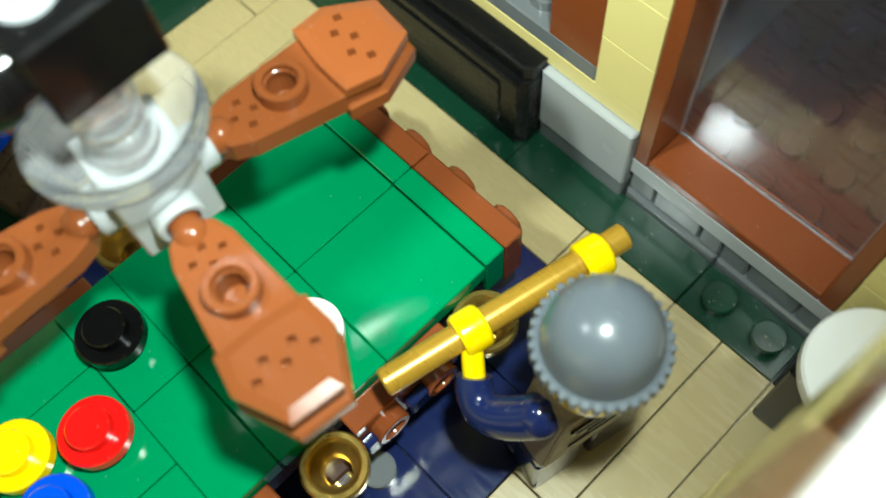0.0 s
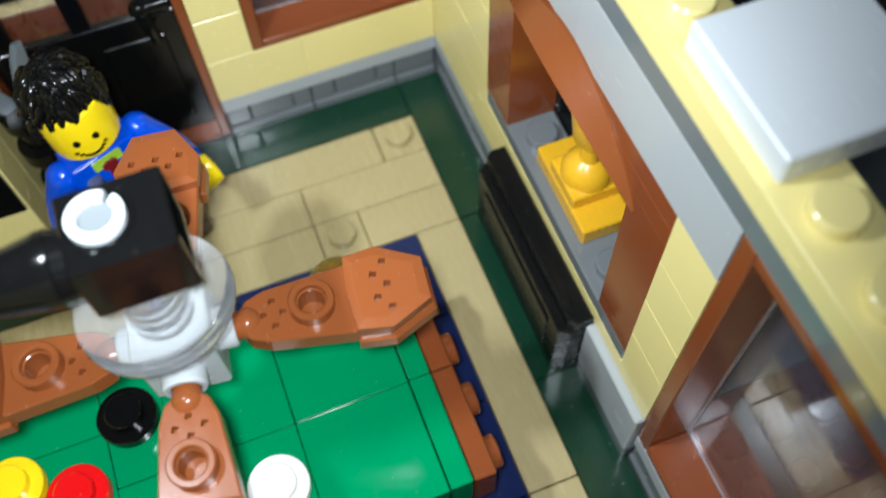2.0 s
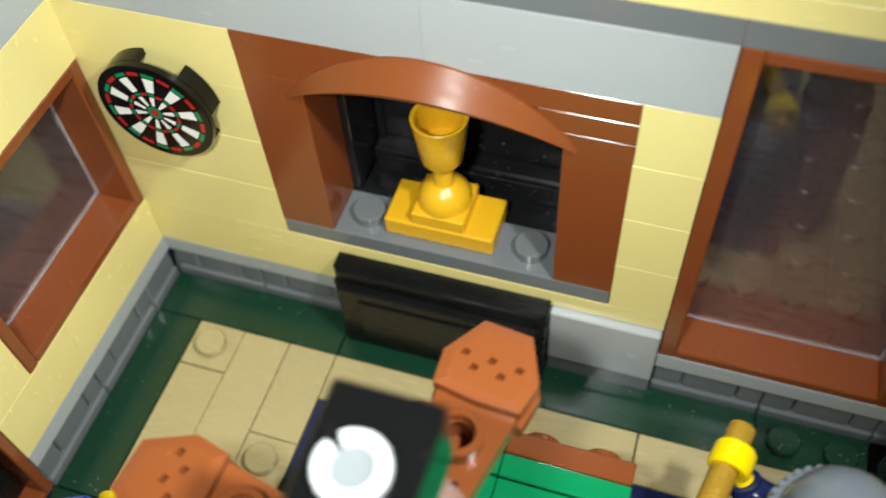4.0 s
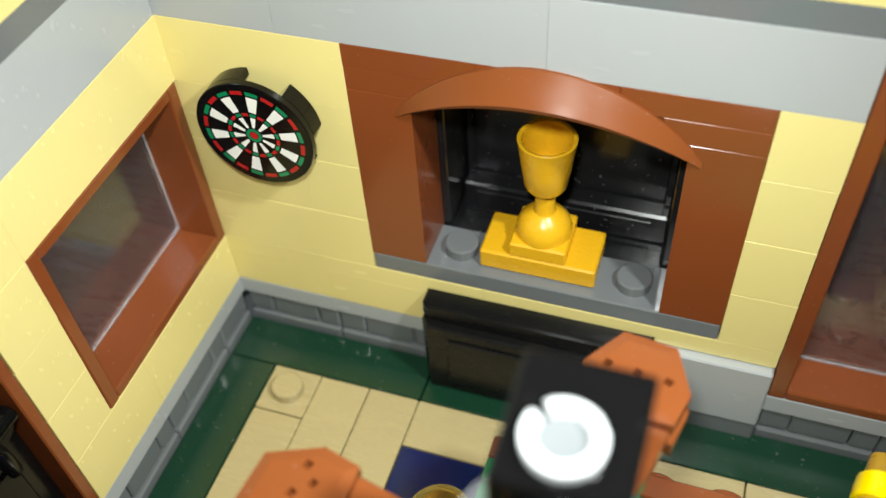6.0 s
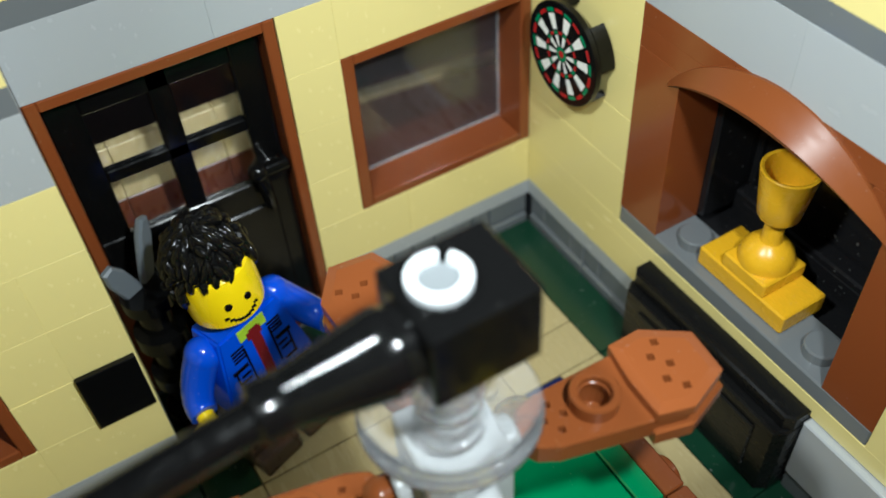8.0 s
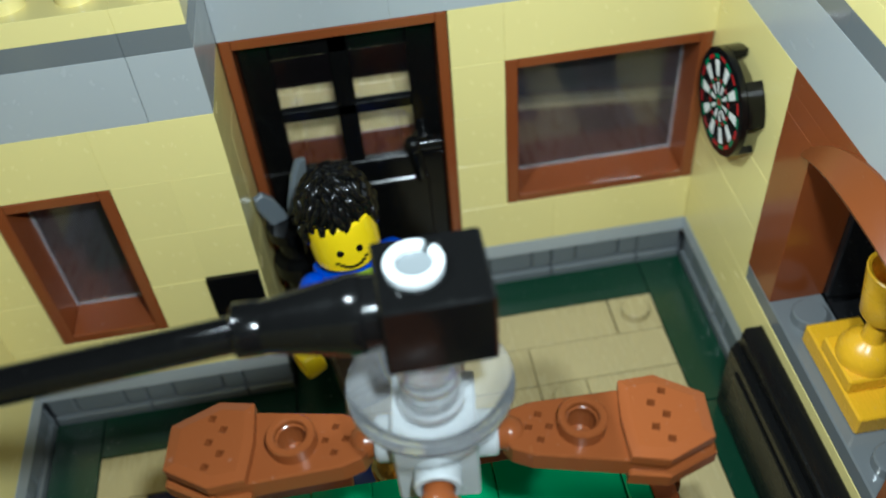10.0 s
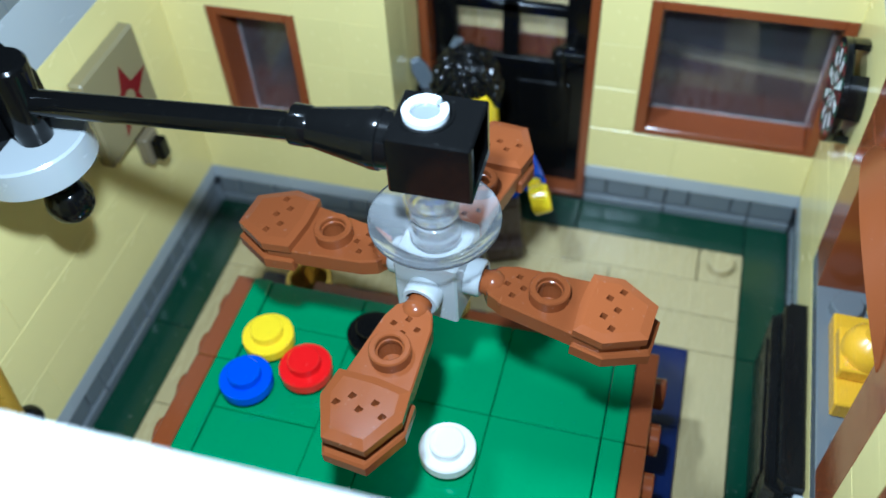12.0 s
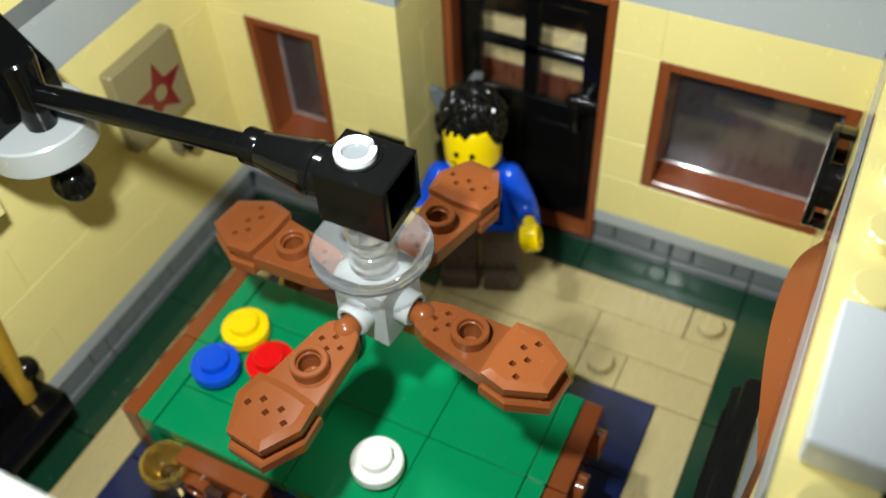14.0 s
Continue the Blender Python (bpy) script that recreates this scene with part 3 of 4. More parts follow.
def make_trophy():
    t = thing("trophy", (47.2, 6.6, 22.4), "golden yellow goblet trophy on a stepped base", "trophy")
    part("base", box(39.2, 55.1, 1.6, 9.4, 22.42, 25.6, 0.25), ORANGE, t)
    part("plinth", box(43.3, 51.0, 1.7, 9.3, 25.6, 28.0, 0.25), ORANGE, t)
    c = Matrix.Translation((47.2, 5.5, 28.0))
    part("goblet", lathe([(0, 0), (3.75, 0), (3.75, 0.9), (3.4, 2.0), (2.6, 3.0), (1.5, 3.7), (1.35, 4.2), (1.3, 7.6), (1.6, 7.9), (2.5, 8.1),
                          (2.8, 8.6), (3.2, 11.6), (3.7, 15.6), (3.75, 16.0), (3.55, 16.15), (3.2, 16.0), (2.9, 14.2), (2.6, 11.2), (0, 10.8)], c, 32), ORANGE, t)


def make_dartboard():
    c = Vector((12.0, -3.4, 44.2))
    d = thing("dartboard", (12.0, 0, 44.2), "round black dartboard with red, green and white rings", "dartboard")
    face = Matrix.Translation(c) @ Matrix.Rotation(radians(90), 4, "X")     # its z points into the room
    part("disc", lathe([(0, -1.2), (7.6, -1.2), (7.9, -0.9), (7.9, -0.1), (7.8, 0), (0, 0)], face, 48), BLACK, d)
    bm = bmesh.new()
    for k in range(4):      # rim behind the disc, with a gap at each quarter
        a0 = radians(-15 + 90 * k + 21)
        a1 = radians(-15 + 90 * (k + 1) - 21)
        n = 8
        own = bmesh.new()
        vs = [[own.verts.new((r * math.cos(a0 + (a1 - a0) * i / n), r * math.sin(a0 + (a1 - a0) * i / n), z)) for r, z in ((7.9, -1.0), (7.9, -3.3), (6.9, -3.3), (6.9, -1.0))] for i in range(n + 1)]
        for a, b in zip(vs, vs[1:]):
            for i in range(4):
                own.faces.new((a[i], a[(i + 1) % 4], b[(i + 1) % 4], b[i]))
        own.faces.new(vs[0])
        own.faces.new(list(reversed(vs[-1])))
        bmesh.ops.recalc_face_normals(own, faces=own.faces[:])
        merge(bm, own, 0, face)
    part("rim", bm, BLACK, d)
    part("stem", lathe([(2.4, -3.4), (2.4, -1.2), (0, -1.2)], face, 20), BLACK, d)

    for name, r0, r1, odd, mat in (("white_bed", 3.75, 6.05, 0, WHITE), ("white_bed", 1.25, 2.85, 0, WHITE), ("red_bed", 6.3, 6.85, 1, DARTRED),
                                   ("green_bed", 6.3, 6.85, 0, DARTGREEN), ("red_bed", 3.05, 3.5, 1, DARTRED), ("green_bed", 3.05, 3.5, 0, DARTGREEN)):
        for k in range(odd, 20, 2):
            a0, a1 = 2 * math.pi * (k + 0.1) / 20, 2 * math.pi * (k + 0.9) / 20
            arc = [a0 + (a1 - a0) * i / 3 for i in range(4)]
            pts = [(r0 * math.cos(a), r0 * math.sin(a)) for a in arc] + [(r1 * math.cos(a), r1 * math.sin(a)) for a in reversed(arc)]
            part(name, prism(pts[::-1], -0.05, 0.014, 0, face), mat, d)
    part("bullseye", lathe([(1.05, 0.012), (0.62, 0.012)], face, 24), DARTGREEN, d, "green printed ring")
    part("bullseye", lathe([(0.55, 0.014), (0, 0.014)], face, 24), DARTRED, d, "red printed centre")


def make_bench():
    b = thing("wall_bench", (48, -2, 0), "black panelled chest standing against the wall", "chest")
    out = [(31.9, 0), (31.9, -3.4), (33.0, -4.9), (63.0, -4.9), (64.1, -3.4), (64.1, 0)]
    part("body", prism(out, 0.1, 14.6, 0.3), CHESTBLACK, b)
    part("lid", prism([(31.9, 0), (31.9, -2.6), (33.0, -3.6), (63.0, -3.6), (64.1, -2.6), (64.1, 0)], 14.6, 17.4, 0.3), CHESTBLACK, b)
    part("front_panel", box(36, 60, -5.25, -4.8, 2.5, 12.5, 0.2), CHESTBLACK, b)
    p = thing("side_panel", (72, 0, 0), "light grey smooth panel on a dark foot", "panel", kind="structure")
    part("panel", box(64.2, 79.9, -1.2, 8, 3.6, 15.7, 0.25), LGREY, p)
    part("foot", box(64.2, 79.9, -0.9, 8, -3, 3.5, 0.25), DGREY, p)


# ---- pool table ----
ZT = 19.2


def make_pool_table():
    t = thing("pool_table", (64, -55, 0), "brick-built pool table with green bed and brown rails", "pool table")
    for x0, x1, y0, y1 in ((48, 64, -44, -28), (64, 80, -44, -28), (48, 64, -60, -44), (64, 80, -60, -44), (48, 64, -68, -60), (64, 80, -68, -60),
                           (48, 56, -84, -68), (56, 72, -84, -68), (72, 80, -84, -68)):
        piece("tile", t, x0, x1, y0, y1, ZT - 3.2, ZT, GREEN, 0.05, 0.16)
    for y0, y1 in ((-27.95, -24.8), (-87.2, -84.05)):
        for x0, x1 in ((48, 64), (64, 80)):
            piece("end_strip", t, x0, x1, y0, y1, ZT - 8, ZT + 0.35, GREEN, 0.05, 0.2)
    for y0, y1, sgn in ((-24.75, -21.6, 1), (-90.4, -87.25, -1)):
        for x0, x1 in ((48, 64), (64, 80)):
            piece("end_rail", t, x0, x1, y0, y1, ZT - 9.6, ZT + 0.2, BROWN, 0.06, 0.2)
        for k in range(4):
            m = Matrix.Translation((52 + 8 * k, y1 if sgn > 0 else y0, ZT - 4.4)) @ Matrix.Rotation(radians(-90 * sgn), 4, "X")
            part("stud", lathe([(2.4, -0.1), (2.4, 1.5), (2.2, 1.7), (1.6, 1.7), (1.5, 1.5), (1.5, 0.5), (0, 0.5)], m, 20), BROWN, t)
    for sx, xa, xb in ((1, 80.05, 83.2), (-1, 44.8, 47.95)):
        for y0, y1 in ((-78.2, -62.4), (-52.1, -36.2)):
            piece("side_rail", t, xa, xb, y0, y1, ZT - 9.6, ZT - 1.8, BROWN, 0.06, 0.2)
            for y in (y0 + 4, y1 - 4):
                m = Matrix.Translation((xb if sx > 0 else xa, y, ZT - 6.0)) @ Matrix.Rotation(radians(90 * sx), 4, "Y")
                part("stud", lathe([(2.4, -0.1), (2.4, 1.5), (2.2, 1.7), (1.6, 1.7), (1.5, 1.5), (1.5, 0.5), (0, 0.5)], m, 20), BROWN, t)
    for y0, y1 in ((-78.3, -76.6), (-72.6, -69.4), (-52.0, -50.3), (-45.2, -42.2)):
        for xa, xb in ((83.25, 84.7), (43.3, 44.75)):
            part("spacer", box(xa, xb, y0, y1, ZT - 8.0, ZT - 4.6, 0.25), NAVY if y0 > -60 else DBROWN, t)
    part("body", box(49, 79, -83, -29, 9.0, ZT - 3.25, 0.3), DBROWN, t)
    for x in (53, 75):
        for y in (-80, -30):
            part("leg", lathe([(0, 0.02), (3.4, 0.02), (3.6, 0.8), (2.6, 2.0), (2.4, 8), (3.8, 9.2), (0, 9.2)], Matrix.Translation((x, y, 0)), 20), DBROWN, t)
    for x in (83.8, 44.2):
        for y in (-32.2, -56, -79.8):
            m = Matrix.Translation((x, y, 7.8))
            pot = part("pocket", lathe([(0, 0), (1.7, 0), (1.9, 2.2), (2.4, 4.6), (3.1, 6.2), (3.95, 7.0), (4.0, 8.5), (3.75, 8.9), (3.2, 8.9), (2.95, 8.6), (2.75, 7.4), (2.0, 5.6), (1.6, 5.2), (1.55, 1.2), (0, 1.1)], m, 32), BRASS, t, "pearl gold pocket cup")
            # the hole is drawn as a flat dark brown disc
            part("pocket_floor", lathe([(1.5, 8.95), (0, 8.95)], Matrix.Translation((x, y, 0)), 20), DBROWN, pot, "dark brown disc in place of the hole of the cup")
            part("bracket", box(min(x, 64 + (x - 64) * 0.72), max(x, 64 + (x - 64) * 0.72), y - 1.4, y + 1.4, 7.9, 10.7, 0.3), DBROWN, pot, "dark brown bracket")


def make_pool_balls():
    for mat, x, y, word in ((WHITE, 72.1, -48.1, "white"), (RED, 64.0, -72.0, "red"), (BLUE, 68.0, -79.9, "blue"), (YELLOW, 60.0, -79.6, "bright yellow"), (BLACK, 56.0, -64.1, "black")):
        bm = lathe([(0, 0.02), (3.0, 0.02), (3.0, 1.25), (3.85, 1.3), (3.95, 1.45), (3.95, 3.0), (3.75, 3.2), (2.45, 3.2), (2.45, 4.65), (2.25, 4.85), (0, 4.85)], Matrix.Translation((x, y, ZT)), 32)
        solid("pool_ball", bm, mat, (x, y, ZT), word + " round stud piece as a ball on the green table", "pool ball", "balls on the pool table")


# ---- ceiling fan lamp ----
FX, FY = 61.0, -51.2


def make_fan():
    f = thing("ceiling_fan", (FX, FY, 43), "four-bladed brown fan under a clear dish on a black arm", "fan")
    spin = Matrix.Translation((FX, FY, 0)) @ Matrix.Rotation(radians(-7), 4, "Z")
    part("hub", merge(None, box(-4.1, 4.1, -4.1, 4.1, 41.9, 52.0, 0.25), 0, spin), LGREY, f, "light grey hub block")
    half = [(6.6, 1.2), (7.4, 2.3), (9.4, 3.1), (22.0, 4.6), (26.4, 2.3)]
    out = [(x, -y) for x, y in half] + half[::-1]
    half = [(18.6, 4.45), (22.3, 5.0), (27.0, 2.55)]
    cap = [(18.4, -2.3)] + [(x, -y) for x, y in half] + half[::-1] + [(18.4, 2.3), (18.25, 0)]
    for k in range(4):
        m = spin @ Matrix.Rotation(radians(90 * k), 4, "Z")
        tip = Matrix.Translation((0, 0, 47.0)) @ Matrix.Rotation(radians(2.4), 4, "Y") @ Matrix.Translation((0, 0, -47.0))
        mm = m @ tip
        part("side_stud", lathe([(2.4, 4.0), (2.4, 5.8), (2.2, 6.1), (1.75, 6.1), (1.7, 5.2), (0, 5.2)], m @ Matrix.Translation((0, 0, 46.9)) @ Matrix.Rotation(radians(90), 4, "Y"), 20), LGREY, f)
        blade = part("blade", pitted(out, [(x, y, 0.5, 4, 0.9, 0.8) for x, y in ((9.1, 0.0), (10.2, -1.5), (10.2, 1.5), (11.2, 0.0))] + [(14.4, 0, 1.6, 18, 2.0, 0.9)], 45.2, 47.7, 0.2, mm), FANBROWN, f, "reddish brown coffin-shaped blade", 14)
        part("neck", lathe([(0, 5.2), (1.55, 5.2), (1.6, 6.6), (1.8, 7.0), (1.8, 7.6), (1.4, 8.4), (0.6, 8.9), (0, 9.0)], mm @ Matrix.Translation((0, 0, 46.75)) @ Matrix.Rotation(radians(90), 4, "Y"), 18), FANBROWN, blade)
        part("tip_plate", pitted(cap, [(x, y, 0.55, 4, 1.1, 0.85) for x, y in ((22.7, -2.8), (21.4, -1.4), (22.7, 0), (21.4, 1.4), (22.7, 2.8))], 47.6, 49.1, 0.3, mm, 1.15), FANBROWN, blade, "", 14)
        part("lower_tip", prism([(18.6, -4.7), (22.6, -5.15), (27.7, -2.6), (27.7, 2.6), (22.6, 5.15), (18.6, 4.7)], 44.0, 46.2, 0.3, mm), FANBROWN, blade, "", 14)
        part("blade_stud", lathe([(2.5, 47.6), (2.5, 49.25), (2.35, 49.45), (1.8, 49.45), (1.65, 49.3), (1.6, 48.7), (1.45, 48.6), (1.45, 48.1), (1.6, 48.0), (1.58, 47.65)], mm @ Matrix.Translation((14.4, 0, 0)), 28), FANBROWN, blade)
    c = Matrix.Translation((FX, FY, 0))
    part("dish", lathe([(0, 52.0), (3.0, 52.1), (5.6, 53.2), (7.6, 55.1), (7.95, 55.6), (7.9, 56.0), (7.5, 55.9), (5.3, 54.3), (3.0, 53.4), (0, 53.3)], c, 48), CLEAR, f, "clear shallow dish")
    part("column", lathe([(0, 53.4), (3.2, 53.4), (3.2, 54.4), (2.8, 54.6), (2.8, 56.0), (2.5, 56.2), (2.5, 56.9), (3.0, 57.1), (3.0, 58.0), (2.5, 58.2), (2.5, 58.9), (3.2, 59.1), (3.2, 61.2), (2.6, 61.4), (2.5, 64.1), (0, 64.1)], c, 28), MILKY, f, "clear round column")
    bx, by = FX + 0.6, FY + 0.7
    bm = box(bx - 4.1, bx + 4.1, by - 4.2, by + 5.2, 63.9, 71.8, 0)
    rim = bm.edges[:]
    face = [q for q in bm.faces if q.normal.y > 0.9]
    bmesh.ops.inset_individual(bm, faces=face, thickness=1.2)
    bmesh.ops.translate(bm, verts=list(face[0].verts), vec=(0, 0, 0.6))
    sunk = bmesh.ops.extrude_discrete_faces(bm, faces=face)["faces"]
    bmesh.ops.translate(bm, verts=list(sunk[0].verts), vec=(0, -3.4, 0))
    bmesh.ops.bevel(bm, geom=[e for e in rim if e.is_valid], offset=0.25, segments=1, affect="EDGES")
    block = part("block", bm, BLACK, f, "black socket block")
    part("collar", lathe([(3.15, 71.75), (3.1, 71.95), (2.85, 71.95), (2.8, 71.75)], Matrix.Translation((bx - 0.4, by - 0.8, 0)), 28), BLACK, block)
    own = bmesh.new()
    n = 28
    pts = []
    for k in range(n + 1):
        a = radians(140 + 12) + (2 * math.pi - radians(24)) * k / n
        pts.append([own.verts.new((r * math.cos(a), r * math.sin(a), z)) for r, z in ((2.5, 71.2), (2.5, 72.5), (2.4, 72.6), (1.8, 72.6), (1.65, 72.45), (1.6, 71.2))])
    for a, b in zip(pts, pts[1:]):
        for i in range(6):
            own.faces.new((a[i], a[(i + 1) % 6], b[(i + 1) % 6], b[i]))
    own.faces.new(pts[0])
    own.faces.new(list(reversed(pts[-1])))
    bmesh.ops.recalc_face_normals(own, faces=own.faces[:])
    part("ring", merge(None, own, 0, Matrix.Translation((bx - 0.4, by - 0.8, 0))), PALE, block, "white split ring")
    # dark grey paints in the shade inside the hollow white ring
    part("ring_floor", lathe([(1.7, 71.98), (1.2, 71.94), (0, 71.94)], Matrix.Translation((bx - 0.4, by - 0.8, 0)), 24), DGREY, block)
    # arm towards the wall
    ax, az = FX + 1.0, 68.1
    turn = Matrix.Translation((ax, by - 4.2, az)) @ Matrix.Rotation(radians(90), 4, "X") @ Matrix.Rotation(radians(-1.5), 4, "Y")
    part("cone", lathe([(0, 0), (3.2, 0), (3.3, 1.2), (3.5, 1.4), (3.5, 2.4), (3.4, 2.7), (2.25, 9.6), (2.35, 9.8), (2.35, 11.8), (2.1, 12.0), (0, 12.0)], turn, 48), BLACK, f, "black tapered socket")
    part("arm", rod((ax, by - 16, az), (64.3, -99.5, 67.6), 1.6, 32), BLACK, f, "long black bar")
    f.location.z += 0.4 * MM


def make_bracket():
    b = thing("lamp_bracket", (64, -112, 57), "light grey rounded bracket with black clip and ball", "bracket")
    out = [(56.2, -112), (71.8, -112), (71.8, -102)]
    out += [(64 + 7.8 * math.cos(radians(a)), -102 + 7.8 * math.sin(radians(a))) for a in range(9, 180, 9)]
    out += [(56.2, -102)]
    part("tongue", prism(out, 58.0, 62.6, 0.3), LGREY, b, "light grey rounded plate")
    part("post", lathe([(0, 62.6), (2.1, 62.6), (2.3, 64.2), (2.5, 65.0), (2.6, 69.5), (2.9, 72.4), (2.9, 73.4), (2.6, 73.8), (0, 73.8)], Matrix.Translation((64.4, -99.8, 0)), 28), BLACK, b, "black upright clip")
    part("pin", lathe([(0, 51.5), (1.5, 52.0), (1.6, 55.0), (2.4, 55.6), (2.4, 57.2), (1.8, 57.6), (1.8, 58.0), (0, 58.0)], Matrix.Translation((63.6, -100.4, 0)), 24), BLACK, b)
    part("ball", ball((63.6, -100.4, 50.6), 3.2, None, 0, 32), BLACK, b, "black ball")
    slope = [(-102.3, 62.7), (-102.3, 66.6), (-111.9, 77.0), (-111.9, 62.7)]
    own = bmesh.new()
    ends = [[own.verts.new((x, y, z)) for y, z in slope] for x in (57.2, 90)]
    own.faces.new(ends[0])
    own.faces.new(list(reversed(ends[1])))
    for i in range(4):
        own.faces.new((ends[0][i], ends[1][i], ends[1][(i + 1) % 4], ends[0][(i + 1) % 4]))
    bmesh.ops.recalc_face_normals(own, faces=own.faces[:])
    bmesh.ops.bevel(own, geom=own.edges[:], offset=0.25, segments=1, affect="EDGES")
    part("slope", own, BLACK, b, "black sloped brick on the bracket")
    part("wedge", box(71.9, 80, -112, -106, 49.5, 57.9, 0.3), CREAM, b, "pale yellow support")


def make_star():
    s = thing("star_plaque", (36, -112, 40), "square tan plaque with a dark red star", "plaque")
    part("board", box(28.1, 44.1, -111.95, -109.4, 35.6, 52.2, 0.4), DTAN2, s)
    c = Matrix.Translation((34.9, -109.38, 42.6)) @ Matrix.Rotation(radians(-90), 4, "X")
    pts = []
    for k in range(10):
        r = 6.3 if k % 2 == 0 else 2.75
        a = radians(90 + 36 * k)
        pts.append((r * math.cos(a), r * math.sin(a)))
    part("star", prism([(x, -y) for x, y in pts][::-1], 0, 0.06, 0, c), WINE, s, "dark red printed star")
    part("star_centre", lathe([(1.5, 0.07), (0, 0.07)], c, 20), DTAN2, s)
    h = thing("wall_hook", (36, -110, 28), "small black hook below the star plaque", "hook")
    part("hook_plate", box(31.0, 35.0, -111.9, -109.6, 27.6, 33.4, 0.3), DTAN, h)
    part("clip", box(31.8, 34.2, -109.6, -107.6, 28.4, 32.4, 0.3), BLACK, h)


def make_cue_stand():
    c = thing("cue_stand", (92, -106, 9.7), "black cue stand holding a pearl gold cue", "cue stand")
    part("foot", box(79.6, 112, -111.9, -104.2, 9.7, 14.4, 0.3), BLACK, c)
    part("back", box(84.6, 112, -111.9, -108.2, 14.5, 27.0, 0.3), BLACK, c)
    for x in (80.9, 89.5, 98.5):
        part("knob", ball((x, -109.4, 19.6), 2.2), BLACK, c)
    part("cue", lathe([(0, 0), (1.5, 0), (1.7, 0.25), (1.7, 5.6), (1.5, 6.2), (1.6, 36.0), (1.4, 38.0), (0, 38.0)], Matrix.Translation((83.4, -109.4, 14.4)) @ Matrix.Rotation(radians(-6.0), 4, "Y"), 24), GOLD, c, "pearl gold cue")


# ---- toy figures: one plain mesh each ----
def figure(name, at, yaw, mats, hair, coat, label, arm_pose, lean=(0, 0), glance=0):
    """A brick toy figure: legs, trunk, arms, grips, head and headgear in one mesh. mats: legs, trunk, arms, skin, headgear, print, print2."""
    bm = bmesh.new()
    for s in (-1, 1):
        box(-2.6, 2.2, s * 4.2 - 3.55, s * 4.2 + 3.55, 0.05, 11.0, 0.35, 1, bm, 0)
        box(2.0, 4.2, s * 4.2 - 3.55, s * 4.2 + 3.55, 0.05, 3.2, 0.3, 1, bm, 0)
    box(-2.6, 2.6, -7.6, 7.6, 11.0, 13.4, 0.4, 1, bm, 0)
    own = bmesh.new()
    low = [own.verts.new(c) for c in ((-3.2, -7.7, 13.4), (3.2, -7.7, 13.4), (3.2, 7.7, 13.4), (-3.2, 7.7, 13.4))]
    top = [own.verts.new(c) for c in ((-3.0, -5.2, 25.8), (3.0, -5.2, 25.8), (3.0, 5.2, 25.8), (-3.0, 5.2, 25.8))]
    own.faces.new(list(reversed(low)))
    own.faces.new(top)
    for i in range(4):
        own.faces.new((low[i], low[(i + 1) % 4], top[(i + 1) % 4], top[i]))
    bmesh.ops.bevel(own, geom=own.edges[:], offset=0.35, segments=2, affect="EDGES")
    merge(bm, own, 1)
    tip = Vector((0, 0, 1)).rotation_difference(Vector((lean[0], lean[1], 1))).to_matrix().to_4x4()
    turn = Matrix.Translation(at) @ tip @ Matrix.Rotation(radians(yaw), 4, "Z")
    for s, (elbow, hand, axis) in zip((-1, 1), arm_pose):
        sh = Vector((0, s * 6.4, 23.4))
        low = Matrix.Diagonal((1, 1, 1 / 1.085, 1))
        el, ha = low @ turn.inverted() @ Vector(elbow), low @ turn.inverted() @ Vector(hand)
        ax = turn.to_3x3().inverted() @ Vector(axis)
        ball(sh, 2.5, bm, 2)
        wrist = el + (ha - el) * 0.5
        bend = [sh * (1 - u) ** 2 + (el + (el - (sh + wrist) / 2) * 0.35) * (2 * u * (1 - u)) + wrist * u * u for u in [i / 9 for i in range(10)]]
        tube(bend, 2.45, 2.0, bm, 2)
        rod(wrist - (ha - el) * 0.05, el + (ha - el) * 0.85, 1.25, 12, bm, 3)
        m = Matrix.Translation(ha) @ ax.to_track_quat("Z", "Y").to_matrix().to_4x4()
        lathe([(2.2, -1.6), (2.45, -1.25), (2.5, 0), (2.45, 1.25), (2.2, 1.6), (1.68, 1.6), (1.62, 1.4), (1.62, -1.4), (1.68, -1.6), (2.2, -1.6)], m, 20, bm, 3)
    coat(bm)
    body = len(bm.verts)
    lathe([(0, 25.8), (2.5, 25.8), (2.5, 26.6), (4.2, 27.0), (5.0, 27.9), (5.1, 29.0), (5.1, 33.6), (4.9, 34.6), (4.1, 35.3), (2.4, 35.4), (2.4, 36.6), (0, 36.6)], None, 32, bm, 3)
    for y in (-1.4, 1.4):
        rod((4.6, y, 31.1), (5.04, y, 31.1), 0.52, 12, bm, 5, bev=0.02)
    for k in range(-4, 5):
        a = k / 4 * 0.42
        c = Vector((5.13 * math.cos(a), 5.13 * math.sin(a), 28.5 + 0.9 * (k / 4) ** 2))
        box(c.x - 0.12, c.x + 0.08, c.y - 0.34, c.y + 0.34, c.z - 0.16, c.z + 0.16, 0, 1, bm, 5)
    hair(bm)
    bmesh.ops.transform(bm, matrix=Matrix.Rotation(radians(glance), 4, "Z"), verts=list(bm.verts)[body:])
    bmesh.ops.transform(bm, matrix=Matrix.Diagonal((1, 1, 1.085, 1)), verts=bm.verts)
    bmesh.ops.transform(bm, matrix=turn, verts=bm.verts)
    return solid(name, bm, mats, at, label, "toy figure", "toy figures")


